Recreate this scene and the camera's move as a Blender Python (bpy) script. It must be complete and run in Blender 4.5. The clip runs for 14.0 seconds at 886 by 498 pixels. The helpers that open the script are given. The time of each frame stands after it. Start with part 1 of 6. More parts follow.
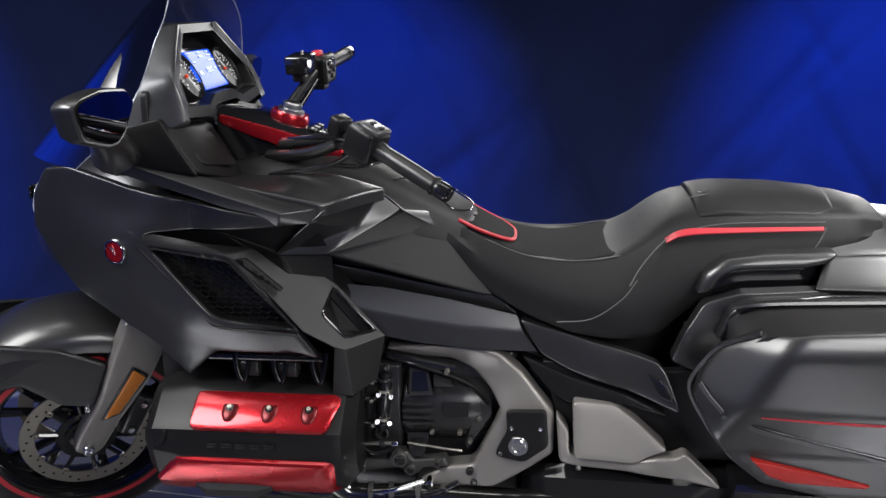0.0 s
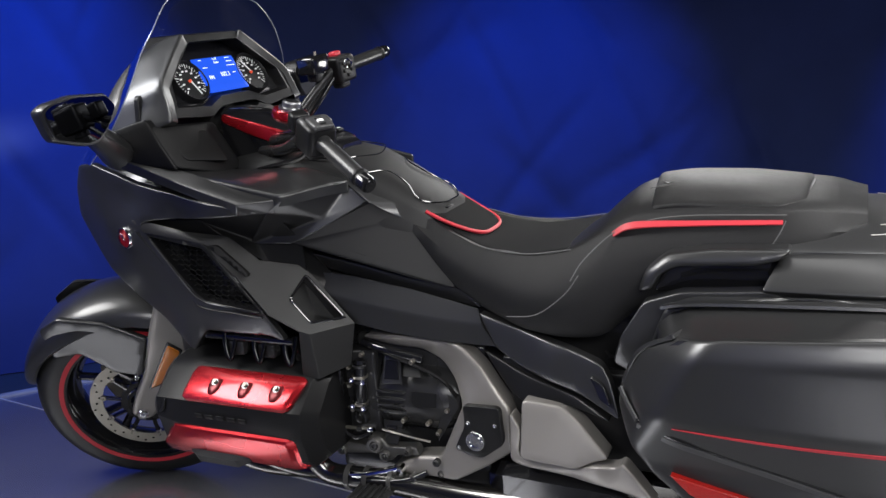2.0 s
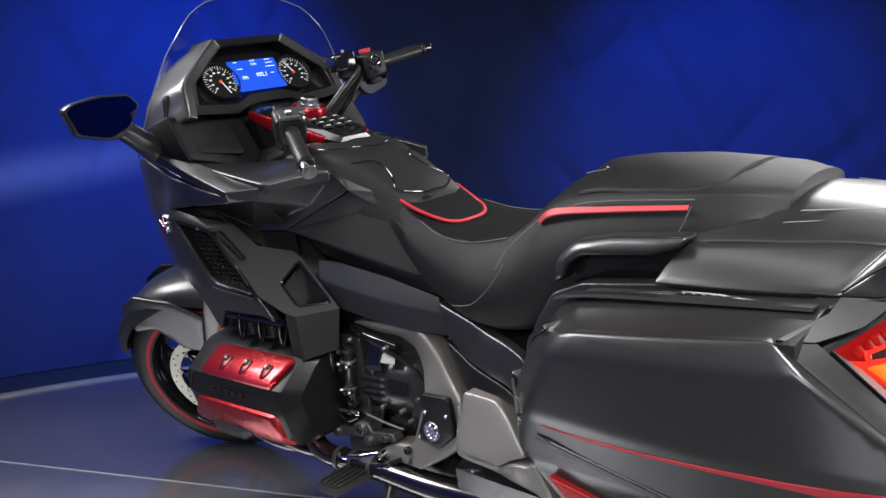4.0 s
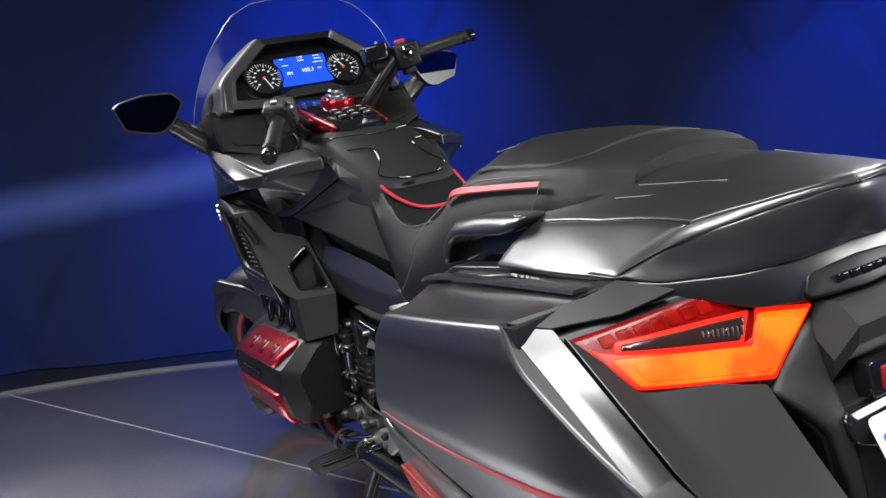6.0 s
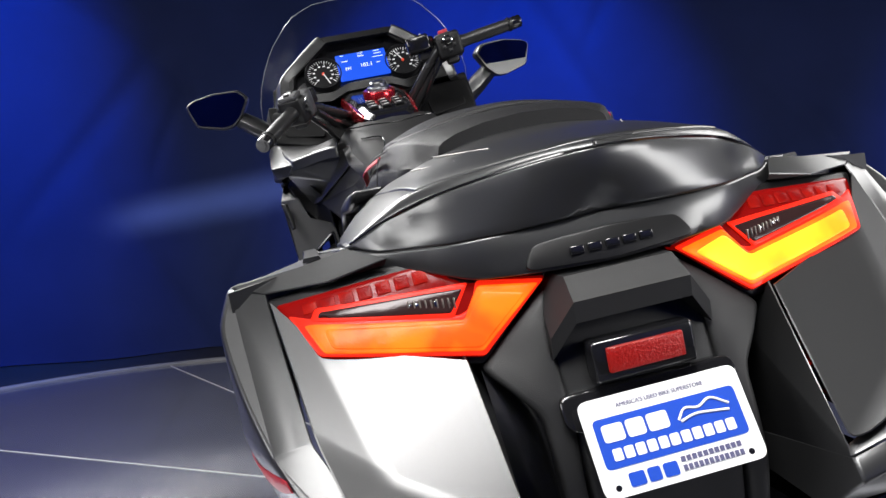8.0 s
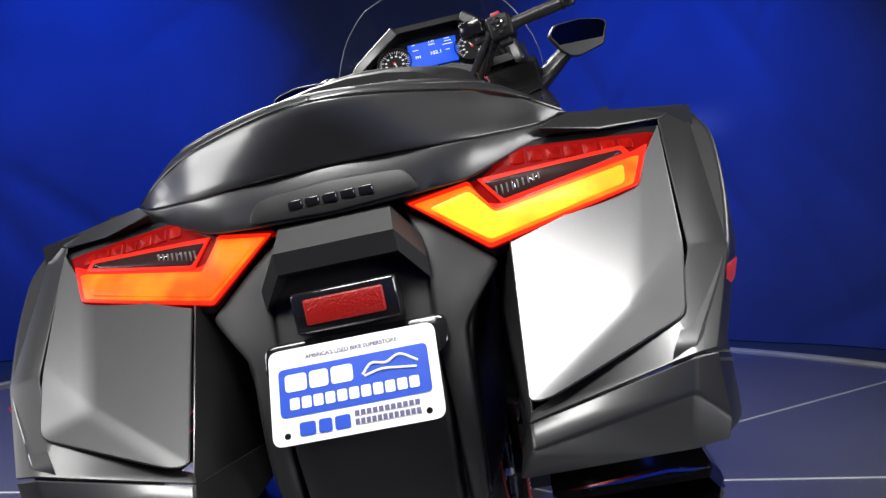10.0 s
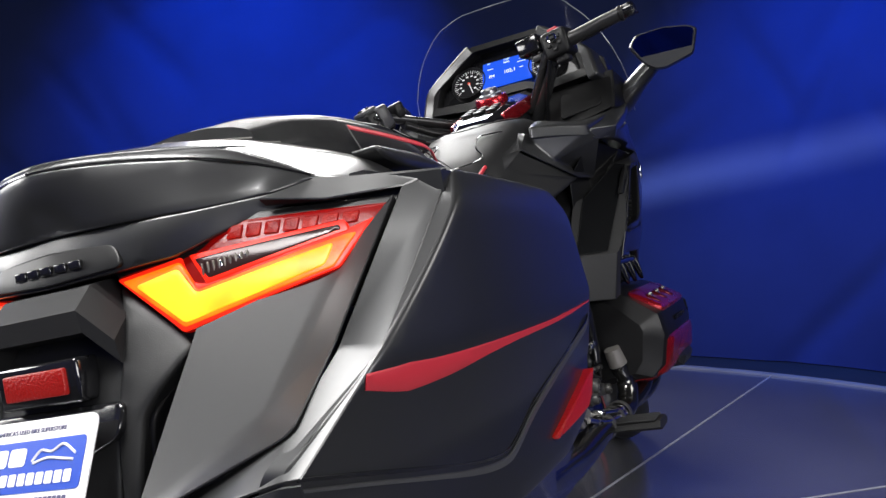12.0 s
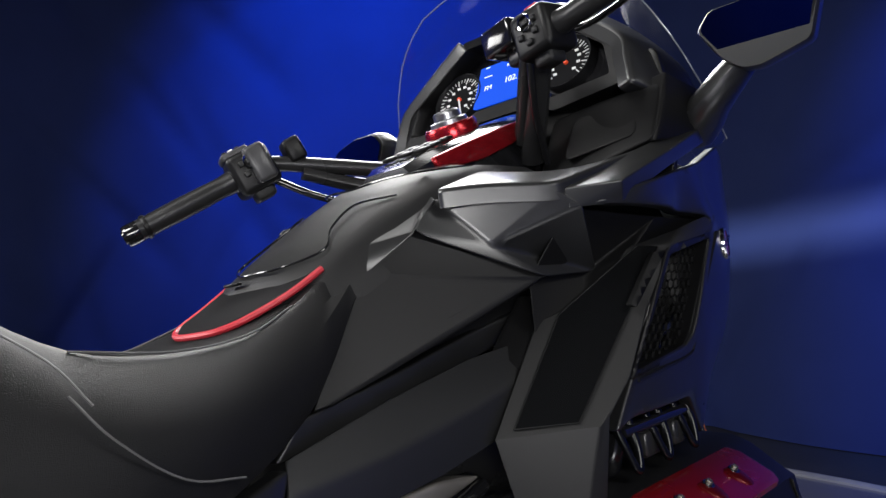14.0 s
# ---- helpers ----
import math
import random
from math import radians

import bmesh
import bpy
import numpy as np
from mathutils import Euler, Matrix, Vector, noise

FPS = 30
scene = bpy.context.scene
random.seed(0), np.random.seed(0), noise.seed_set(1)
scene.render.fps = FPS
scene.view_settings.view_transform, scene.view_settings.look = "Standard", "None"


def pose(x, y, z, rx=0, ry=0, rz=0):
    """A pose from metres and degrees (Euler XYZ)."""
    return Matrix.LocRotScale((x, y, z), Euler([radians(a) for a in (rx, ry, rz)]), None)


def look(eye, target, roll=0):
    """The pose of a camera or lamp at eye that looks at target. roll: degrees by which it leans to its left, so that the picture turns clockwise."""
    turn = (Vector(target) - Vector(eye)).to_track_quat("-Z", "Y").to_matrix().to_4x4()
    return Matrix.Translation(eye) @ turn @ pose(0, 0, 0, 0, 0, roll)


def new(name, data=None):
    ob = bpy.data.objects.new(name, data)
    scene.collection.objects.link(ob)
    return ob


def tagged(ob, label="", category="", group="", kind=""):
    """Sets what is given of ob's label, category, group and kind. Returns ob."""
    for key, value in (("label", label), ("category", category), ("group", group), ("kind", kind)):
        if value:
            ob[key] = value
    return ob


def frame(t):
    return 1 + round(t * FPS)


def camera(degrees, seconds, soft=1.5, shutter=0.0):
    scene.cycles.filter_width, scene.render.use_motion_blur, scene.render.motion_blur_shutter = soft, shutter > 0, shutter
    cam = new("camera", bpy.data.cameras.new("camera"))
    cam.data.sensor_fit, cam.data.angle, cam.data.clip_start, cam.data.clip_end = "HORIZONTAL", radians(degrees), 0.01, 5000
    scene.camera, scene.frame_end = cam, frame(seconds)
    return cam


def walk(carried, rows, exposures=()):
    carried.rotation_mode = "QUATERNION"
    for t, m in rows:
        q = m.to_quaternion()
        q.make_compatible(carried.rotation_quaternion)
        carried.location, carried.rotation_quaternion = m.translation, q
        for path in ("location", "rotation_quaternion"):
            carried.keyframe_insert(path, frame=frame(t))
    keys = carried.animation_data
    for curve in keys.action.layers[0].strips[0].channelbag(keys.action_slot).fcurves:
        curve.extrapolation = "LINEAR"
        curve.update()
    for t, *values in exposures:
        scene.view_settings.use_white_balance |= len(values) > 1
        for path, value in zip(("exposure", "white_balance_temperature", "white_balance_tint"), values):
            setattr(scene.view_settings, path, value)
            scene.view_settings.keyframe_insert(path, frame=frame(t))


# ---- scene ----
from mathutils.geometry import delaunay_2d_cdt

# ---- camera ----
cam = camera(53.67, 14.0, soft=1.45)
PATH = [
    (0.0, 0.226, -2.176, 0.883, 85.59, -0.39, 6.17),
    (0.5, 0.395, -2.156, 0.882, 85.51, -0.31, 10.80),
    (1.0, 0.569, -2.122, 0.881, 85.49, -0.16, 15.48),
    (1.5, 0.737, -2.071, 0.875, 85.53, -0.10, 20.20),
    (2.0, 0.902, -2.002, 0.864, 85.65, -0.00, 24.96),
    (2.5, 1.055, -1.927, 0.853, 85.77, -0.01, 29.47),
    (3.0, 1.197, -1.843, 0.843, 85.93, -0.02, 33.87),
    (3.5, 1.333, -1.746, 0.830, 86.13, -0.05, 38.43),
    (4.0, 1.457, -1.627, 0.816, 86.36, -0.10, 43.21),
    (4.5, 1.570, -1.494, 0.801, 86.57, -0.13, 48.04),
    (5.0, 1.671, -1.354, 0.789, 86.70, -0.12, 52.78),
    (5.5, 1.759, -1.217, 0.781, 86.69, -0.03, 57.25),
    (6.0, 1.842, -1.083, 0.776, 86.60, 0.12, 61.54),
    (6.5, 1.918, -0.937, 0.766, 86.69, -0.05, 65.81),
    (7.0, 1.973, -0.798, 0.755, 86.71, -0.14, 70.12),
    (7.5, 2.023, -0.656, 0.745, 86.75, -0.09, 74.48),
    (8.0, 2.062, -0.512, 0.736, 86.81, 0.15, 78.92),
    (8.5, 2.090, -0.367, 0.727, 86.88, 0.44, 83.37),
    (9.0, 2.105, -0.220, 0.716, 86.94, 0.65, 87.77),
    (9.5, 2.107, -0.074, 0.701, 86.98, 0.64, 92.06),
    (10.0, 2.103, 0.072, 0.683, 87.01, 0.47, 96.28),
    (10.5, 2.095, 0.217, 0.679, 87.06, 0.19, 100.54),
    (11.0, 2.097, 0.348, 0.687, 87.06, 0.34, 104.82),
    (11.5, 2.046, 0.474, 0.729, 87.10, 0.57, 109.32),
    (12.0, 1.850, 0.604, 0.764, 86.87, 0.21, 113.83),
    (12.5, 1.581, 0.723, 0.800, 86.65, -0.30, 118.39),
    (13.0, 1.288, 0.763, 0.816, 86.60, -0.11, 122.45),
    (13.5, 1.029, 0.748, 0.876, 86.29, -0.49, 126.25),
    (14.0, 0.742, 0.700, 0.929, 86.32, -0.38, 131.01),
]

walk(cam, [(t, pose(x, y, z, rx, ry, rz)) for t, x, y, z, rx, ry, rz in PATH])

# ---- world and lights ----
world = bpy.data.worlds.new("studio_dark")
world.use_nodes = True
world.node_tree.nodes["Background"].inputs["Color"].default_value = (0.02, 0.022, 0.03, 1)
world.node_tree.nodes["Background"].inputs["Strength"].default_value = 0.3
scene.world = world


def softbox(name, eye, target, sx, sy, watts, colour, spread=75):
    """A rectangular soft area lamp, added out of view to light the bike."""
    data = bpy.data.lights.new(name, "AREA")
    data.shape, data.size, data.size_y, data.energy, data.color = "RECTANGLE", sx, sy, watts, colour
    data.spread = radians(spread)
    ob = new(name, data)
    ob.matrix_world = look(eye, target)
    return tagged(ob, "rectangular white softbox light added out of view", "studio light", "studio lights")


def wash(name, eye, target, degrees, watts, colour=(0.0, 0.14, 1.0)):
    """A coloured spot that washes the curtain."""
    data = bpy.data.lights.new(name, "SPOT")
    data.energy, data.color, data.spot_size, data.spot_blend, data.shadow_soft_size = watts, colour, radians(degrees), 1.0, 0.08
    ob = new(name, data)
    ob.matrix_world = look(eye, target)
    return tagged(ob, "blue spotlight washing the curtain from above", "spotlight", "curtain lights")


WARM = (1.0, 0.99, 0.975)
# unseen lamps, added where they give the bodywork its highlights
softbox("added_softbox", (-1.85, -1.65, 2.4), (0.2, -0.1, 0.65), 1.3, 1.2, 41, WARM, 110)
softbox("added_softbox", (2.2, -1.15, 2.75), (0.8, -0.1, 0.6), 0.9, 0.8, 22, WARM, 100)
softbox("added_softbox", (2.0, -0.36, 2.75), (1.1, 0.05, 0.55), 0.6, 0.6, 17, WARM, 95)
softbox("added_softbox", (0.2, 2.5, 2.65), (0.5, 0, 0.55), 1.4, 0.9, 14, WARM, 110)
softbox("added_softbox", (-0.2, -0.85, 2.95), (-0.2, -0.6, 0.0), 2.6, 0.3, 8, WARM, 140)
# two low fill lamps, added to brighten the engine and frame plates
softbox("added_softbox", (1.55, -2.75, 1.4), (0.15, 0, 0.45), 1.5, 0.7, 21, WARM, 120)
softbox("added_softbox", (2.45, 2.25, 1.5), (0.1, 0.2, 0.45), 1.4, 0.7, 25, WARM, 120)
CURTAIN_R, CURTAIN_X = 3.45, 0.65
for az, power in ((-76, 210), (-25, 220), (26, 160), (77, 240), (128, 280), (179, 250), (230, 120)):
    # azimuth counted from straight ahead of the first view, anticlockwise
    a = radians(90 + az)
    wash("curtain_spot", (CURTAIN_X + 1.75 * math.cos(a), 1.75 * math.sin(a), 2.9),
         (CURTAIN_X + CURTAIN_R * math.cos(a), CURTAIN_R * math.sin(a), 1.0), 62, power * 3.6)


# ---- materials ----
def material(name, colour, rough=0.5, metal=0.0, bump=0.0, bump_scale=300.0, vary=0.0, vary_scale=8.0,
             rough_vary=0.0, coat=0.0, emit=None, strength=0.0, spec=0.5, trans=0.0, ior=1.45, sheen=0.0, aniso=0.0, coat_rough=0.08):
    m = bpy.data.materials.new(name)
    m.use_nodes = True
    n, l = m.node_tree.nodes, m.node_tree.links
    b = n["Principled BSDF"]
    b.inputs["Base Color"].default_value = (*colour, 1)
    b.inputs["Roughness"].default_value, b.inputs["Metallic"].default_value = rough, metal
    b.inputs["Coat Weight"].default_value, b.inputs["Coat Roughness"].default_value = coat, coat_rough
    b.inputs["Specular IOR Level"].default_value, b.inputs["Transmission Weight"].default_value = spec, trans
    b.inputs["IOR"].default_value, b.inputs["Sheen Weight"].default_value = ior, sheen
    b.inputs["Anisotropic"].default_value = aniso
    if emit:
        b.inputs["Emission Color"].default_value, b.inputs["Emission Strength"].default_value = (*emit, 1), strength
    pos = n.new("ShaderNodeTexCoord").outputs["Object"] if (bump or vary or rough_vary) else None
    if bump:
        t = n.new("ShaderNodeTexNoise")
        t.inputs["Scale"].default_value, t.inputs["Detail"].default_value = bump_scale, 3
        l.new(pos, t.inputs["Vector"])
        bp = n.new("ShaderNodeBump")
        bp.inputs["Strength"].default_value, bp.inputs["Distance"].default_value = bump, 0.002
        l.new(t.outputs["Fac"], bp.inputs["Height"])
        l.new(bp.outputs["Normal"], b.inputs["Normal"])
    if vary:
        t = n.new("ShaderNodeTexNoise")
        t.inputs["Scale"].default_value, t.inputs["Detail"].default_value = vary_scale, 6
        l.new(pos, t.inputs["Vector"])
        mix = n.new("ShaderNodeMix")
        mix.data_type = "RGBA"
        mix.inputs["A"].default_value = (*[c * (1 - vary) for c in colour], 1)
        mix.inputs["B"].default_value = (*[min(1, c * (1 + vary)) for c in colour], 1)
        l.new(t.outputs["Fac"], mix.inputs["Factor"])
        l.new(mix.outputs["Result"], b.inputs["Base Color"])
    if rough_vary:
        t = n.new("ShaderNodeTexNoise")
        t.inputs["Scale"].default_value, t.inputs["Detail"].default_value = 5.0, 8
        l.new(pos, t.inputs["Vector"])
        r = n.new("ShaderNodeMapRange")
        r.inputs["To Min"].default_value, r.inputs["To Max"].default_value = max(0.02, rough - rough_vary), rough + rough_vary
        l.new(t.outputs["Fac"], r.inputs["Value"])
        l.new(r.outputs["Result"], b.inputs["Roughness"])
    return m


PAINT = material("satin_black_metallic_paint", (0.036, 0.0364, 0.0375), 0.45, 0.75, bump=0.006, bump_scale=1500, rough_vary=0.03, vary=0.06, coat=0.8, coat_rough=0.22)
DARK = material("satin_dark_plastic", (0.007, 0.007, 0.0074), 0.38, 0.0, bump=0.05, bump_scale=900, rough_vary=0.05, spec=0.28)
GRAIN = material("grained_black_plastic", (0.011, 0.011, 0.0114), 0.5, 0.0, bump=0.22, bump_scale=1000, vary=0.15, spec=0.45)
LEGSKIN = material("moulded_black_plastic", (0.012, 0.012, 0.0122), 0.5, 0.0, bump=0.1, bump_scale=900, vary=0.1, rough_vary=0.05, spec=0.4)
MATT = material("matt_black_trim", (0.0045, 0.0045, 0.0048), 0.5, 0.0, bump=0.15, bump_scale=700, rough_vary=0.05, spec=0.2)
THREAD = material("grey_seam_thread", (0.10, 0.10, 0.10), 0.6)
TANK = material("matt_black_tank_cover", (0.010, 0.010, 0.0104), 0.52, 0.0, bump=0.12, bump_scale=800, rough_vary=0.05, vary=0.1, spec=0.32)
GLOSS = material("gloss_black", (0.008, 0.008, 0.009), 0.12, 0.0, coat=0.5, rough_vary=0.03)
CAST = material("dark_cast_aluminium", (0.085, 0.083, 0.08), 0.38, 0.6, bump=0.1, bump_scale=500, rough_vary=0.06, vary=0.15)
PIPE = material("dark_polished_steel", (0.11, 0.108, 0.105), 0.16, 0.95, rough_vary=0.06, vary=0.15)
ENGINE = material("engine_black_enamel", (0.032, 0.032, 0.033), 0.27, 0.45, bump=0.06, bump_scale=500, rough_vary=0.08)
SILVER = material("satin_titanium_paint", (0.215, 0.203, 0.19), 0.42, 0.5, bump=0.02, bump_scale=1400, rough_vary=0.04)
RED = material("candy_red_paint", (0.33, 0.008, 0.014), 0.27, 0.7, coat=0.4, rough_vary=0.03, vary=0.08)
# darker copy of the candy red: recess shade put into the colour
DARKRED = material("shaded_candy_red", (0.09, 0.003, 0.005), 0.3, 0.5, rough_vary=0.05)
SWITCHGREY = material("satin_grey_switch_plastic", (0.045, 0.045, 0.047), 0.34, 0.0, bump=0.05, bump_scale=700, rough_vary=0.04)
PANELBLACK = material("deep_black_panel", (0.003, 0.0032, 0.0036), 0.22, 0.0, rough_vary=0.03, spec=0.4)
KNOB = material("satin_chrome_knob", (0.42, 0.42, 0.43), 0.32, 1.0, rough_vary=0.05)
GRIP = material("worn_grip_rubber", (0.016, 0.016, 0.0165), 0.32, 0.0, bump=0.1, bump_scale=500, rough_vary=0.06)
STRIPE = material("red_stripe", (0.42, 0.022, 0.034), 0.45, bump=0.05, bump_scale=700)
LEATHER = material("black_seat_vinyl", (0.009, 0.009, 0.0094), 0.46, 0.0, spec=0.26, bump=0.35, bump_scale=900, vary=0.12, rough_vary=0.06)
SUEDE = material("black_seat_insert", (0.006, 0.006, 0.0064), 0.75, 0.0, bump=0.4, bump_scale=1200, spec=0.12)
RUBBER = material("tyre_rubber", (0.012, 0.012, 0.0125), 0.48, 0.0, bump=0.15, bump_scale=260, vary=0.2, rough_vary=0.08, spec=0.4)
CHROME = material("polished_chrome", (0.72, 0.72, 0.72), 0.12, 1.0)
STEEL = material("brushed_disc_steel", (0.34, 0.32, 0.28), 0.42, 1.0, bump=0.08, bump_scale=600, rough_vary=0.06)
AMBER = material("amber_lens", (0.55, 0.17, 0.015), 0.16, 0.0, coat=0.5, bump=0.3, bump_scale=240, trans=0.25)
REDLENS = material("red_tail_lens", (0.10, 0.002, 0.002), 0.2, 0.0, bump=0.1, bump_scale=260, spec=0.2, emit=(1.0, 0.006, 0.002), strength=0.13)
LENSGLOW = material("glowing_red_lens_cell", (0.12, 0.002, 0.002), 0.14, 0.0, bump=0.3, bump_scale=420, spec=0.06, emit=(1.0, 0.010, 0.003), strength=0.26)
LIT = material("lit_orange_tail_lens", (0.4, 0.05, 0.005), 0.3, 0.0, bump=0.1, bump_scale=300, spec=0.15, emit=(1.0, 0.085, 0.003), strength=1.45)
LITYEL = material("lit_amber_core", (0.4, 0.12, 0.01), 0.3, 0.0, spec=0.15, emit=(1.0, 0.40, 0.01), strength=1.9)
LITRED = material("lit_red_tail_lens", (0.3, 0.008, 0.005), 0.3, 0.0, spec=0.15, emit=(1.0, 0.022, 0.005), strength=0.9)
# no lamp: a small glow stands in for the light a reflector returns
REFLECT = material("self_lit_red_reflector", (0.15, 0.005, 0.004), 0.3, 0.0, bump=0.8, bump_scale=330, emit=(1, 0.012, 0.002), strength=0.14)
SMOKE = material("smoked_clear_lens", (0.025, 0.012, 0.012), 0.16, 0.1, spec=0.35, bump=0.06, bump_scale=400)
WHITE = material("white_plate_enamel", (0.8, 0.8, 0.8), 0.3, 0.0, coat=0.2, rough_vary=0.05)
BLUEINK = material("blue_plate_ink", (0.012, 0.06, 0.42), 0.35)
INK = material("grey_plate_ink", (0.09, 0.09, 0.17), 0.4)
SCREEN = material("lit_blue_screen", (0.01, 0.02, 0.1), 0.15, 0.0, spec=0.12, emit=(0.012, 0.1, 0.85), strength=1.0)
GLYPH = material("lit_screen_text", (0.6, 0.7, 0.8), 0.4, 0.0, emit=(0.75, 0.88, 1.0), strength=0.9)
GAUGE = material("gauge_face", (0.010, 0.010, 0.011), 0.35, 0.0, spec=0.12, rough_vary=0.05)
TICK = material("gauge_marks", (0.6, 0.6, 0.6), 0.4, emit=(0.9, 0.9, 0.9), strength=0.22)
NEEDLE = material("red_gauge_needle", (0.6, 0.05, 0.02), 0.4, emit=(1, 0.1, 0.03), strength=0.3)
# dark tint stands in for the dark surroundings the glass would reflect
MIRROR = material("mirror_glass", (0.16, 0.165, 0.18), 0.02, 1.0)
HEADLENS = material("headlight_lens", (0.05, 0.055, 0.06), 0.1, 0.6, emit=(0.9, 0.95, 1.0), strength=0.3)


def glass_material():
    m = bpy.data.materials.new("clear_windscreen")
    m.use_nodes = True
    n, l = m.node_tree.nodes, m.node_tree.links
    n.remove(n["Principled BSDF"])
    clear, shine, mix, fr = (n.new("ShaderNodeBsdfTransparent"), n.new("ShaderNodeBsdfGlossy"),
                             n.new("ShaderNodeMixShader"), n.new("ShaderNodeFresnel"))
    clear.inputs["Color"].default_value = (0.86, 0.88, 0.92, 1)
    shine.inputs["Roughness"].default_value, fr.inputs["IOR"].default_value = 0.05, 1.45
    l.new(fr.outputs[0], mix.inputs[0]), l.new(clear.outputs[0], mix.inputs[1]), l.new(shine.outputs[0], mix.inputs[2])
    l.new(mix.outputs[0], n["Material Output"].inputs["Surface"])
    return m


GLASS = glass_material()
GLASSEDGE = material("polished_screen_edge", (0.22, 0.24, 0.29), 0.2, 0.3)


def floor_material():
    """Scuffed, polished dark metal plates, rolled crosswise."""
    m = material("polished_plate", (0.34, 0.345, 0.37), 0.20, 0.82, vary=0.25, vary_scale=3.0, rough_vary=0.05, aniso=0.9, coat=0.3)
    n, l = m.node_tree.nodes, m.node_tree.links
    b = n["Principled BSDF"]
    b.inputs["Coat Roughness"].default_value = 0.10
    # the rolling runs across each plate, a little askew from plate to plate
    info, turn, rot, cross = n.new("ShaderNodeObjectInfo"), n.new("ShaderNodeMapRange"), n.new("ShaderNodeVectorRotate"), n.new("ShaderNodeVectorMath")
    turn.inputs["To Min"].default_value, turn.inputs["To Max"].default_value = -0.25, 0.25
    cross.operation, cross.inputs[0].default_value = "CROSS_PRODUCT", (0, 0, 1)
    rot.rotation_type = "Z_AXIS"
    l.new(n.new("ShaderNodeTexCoord").outputs["Object"], cross.inputs[1])
    l.new(info.outputs["Random"], turn.inputs["Value"])
    l.new(cross.outputs[0], rot.inputs["Vector"])
    l.new(turn.outputs[0], rot.inputs["Angle"])
    l.new(rot.outputs[0], b.inputs["Tangent"])
    return m


def mottled_glow(m, dim, bright, scale):
    """Uneven light behind a lens: brighter where the bulbs sit."""
    n, l = m.node_tree.nodes, m.node_tree.links
    noise, ramp = n.new("ShaderNodeTexNoise"), n.new("ShaderNodeValToRGB")
    noise.inputs["Scale"].default_value, noise.inputs["Detail"].default_value = scale, 1.5
    ramp.color_ramp.elements[0].position, ramp.color_ramp.elements[1].position = 0.36, 0.64
    ramp.color_ramp.elements[0].color, ramp.color_ramp.elements[1].color = (*dim, 1), (*bright, 1)
    l.new(n.new("ShaderNodeTexCoord").outputs["Object"], noise.inputs["Vector"])
    l.new(noise.outputs["Fac"], ramp.inputs["Fac"])
    l.new(ramp.outputs["Color"], n["Principled BSDF"].inputs["Emission Color"])


mottled_glow(LIT, (0.9, 0.045, 0.002), (1.0, 0.17, 0.006), 22)
mottled_glow(LITYEL, (1.0, 0.22, 0.005), (1.0, 0.48, 0.015), 18)
mottled_glow(LENSGLOW, (0.25, 0.002, 0.001), (1.0, 0.03, 0.008), 45)
PLATE = floor_material()
SEAM = material("seam_metal", (0.55, 0.55, 0.57), 0.45, 0.6, vary=0.2)
RIM = material("platform_rim_rubber", (0.17, 0.17, 0.175), 0.55, 0.0, vary=0.3, bump=0.2, bump_scale=90)
BLACKFLOOR = material("dark_studio_floor", (0.02, 0.02, 0.022), 0.6, 0.0, vary=0.3, bump=0.15, bump_scale=60)
# dark cloth with the blue of its wash light put into the colour
CLOTH = material("blue_tinted_dark_cloth", (0.015, 0.024, 0.085), 0.85, 0.0, bump=0.25, bump_scale=500, vary=0.25, vary_scale=2.5, spec=0.2)
CEILING = material("black_ceiling_paint", (0.015, 0.015, 0.016), 0.8, 0.0, vary=0.2, bump=0.1, bump_scale=80)


# ---- mesh helpers ----
def mesh_of(name, verts, faces, mat, smooth=True):
    me = bpy.data.meshes.new(name)
    me.from_pydata([tuple(v) for v in verts], [], faces)
    if smooth:
        me.polygons.foreach_set("use_smooth", [True] * len(me.polygons))
    me.materials.append(mat)
    me.update()
    return me


def link(name, me, parent=None, label=""):
    ob = new(name, me)
    ob.parent = parent
    return tagged(ob, label)


def part(name, bm, mat, parent, label="", smooth=False, angle=35):
    """One mesh object from a bmesh, under a thing or a part."""
    me = bpy.data.meshes.new(name)
    bmesh.ops.recalc_face_normals(bm, faces=bm.faces)
    if smooth:
        for f in bm.faces:
            f.smooth = True
        for e in bm.edges:
            if len(e.link_faces) == 2 and e.calc_face_angle(0) > radians(angle):
                e.smooth = False
    bm.to_mesh(me)
    bm.free()
    me.materials.append(mat)
    return link(name, me, parent, label)


def filleted(pts, rc):
    """A closed outline with its corners rounded."""
    out, n = [], len(pts)
    for i in range(n):
        p, a, b = np.array(pts[i], float), np.array(pts[i - 1], float), np.array(pts[(i + 1) % n], float)
        la, lb = np.linalg.norm(a - p), np.linalg.norm(b - p)
        if rc <= 0 or min(la, lb) < 1e-6:
            out.append(p)
            continue
        qa, qb = p + (a - p) * min(rc / la, 0.45), p + (b - p) * min(rc / lb, 0.45)
        out += [(1 - s) ** 2 * qa + 2 * s * (1 - s) * p + s * s * qb for s in (0, 0.25, 0.5, 0.75, 1)]
    return out


def dense(pts, step):
    out, n = [], len(pts)
    for i in range(n):
        a, b = np.array(pts[i], float), np.array(pts[(i + 1) % n], float)
        k = max(1, int(np.ceil(np.linalg.norm(b - a) / step)))
        out += [a + (b - a) * j / k for j in range(k)]
    return np.array(out)


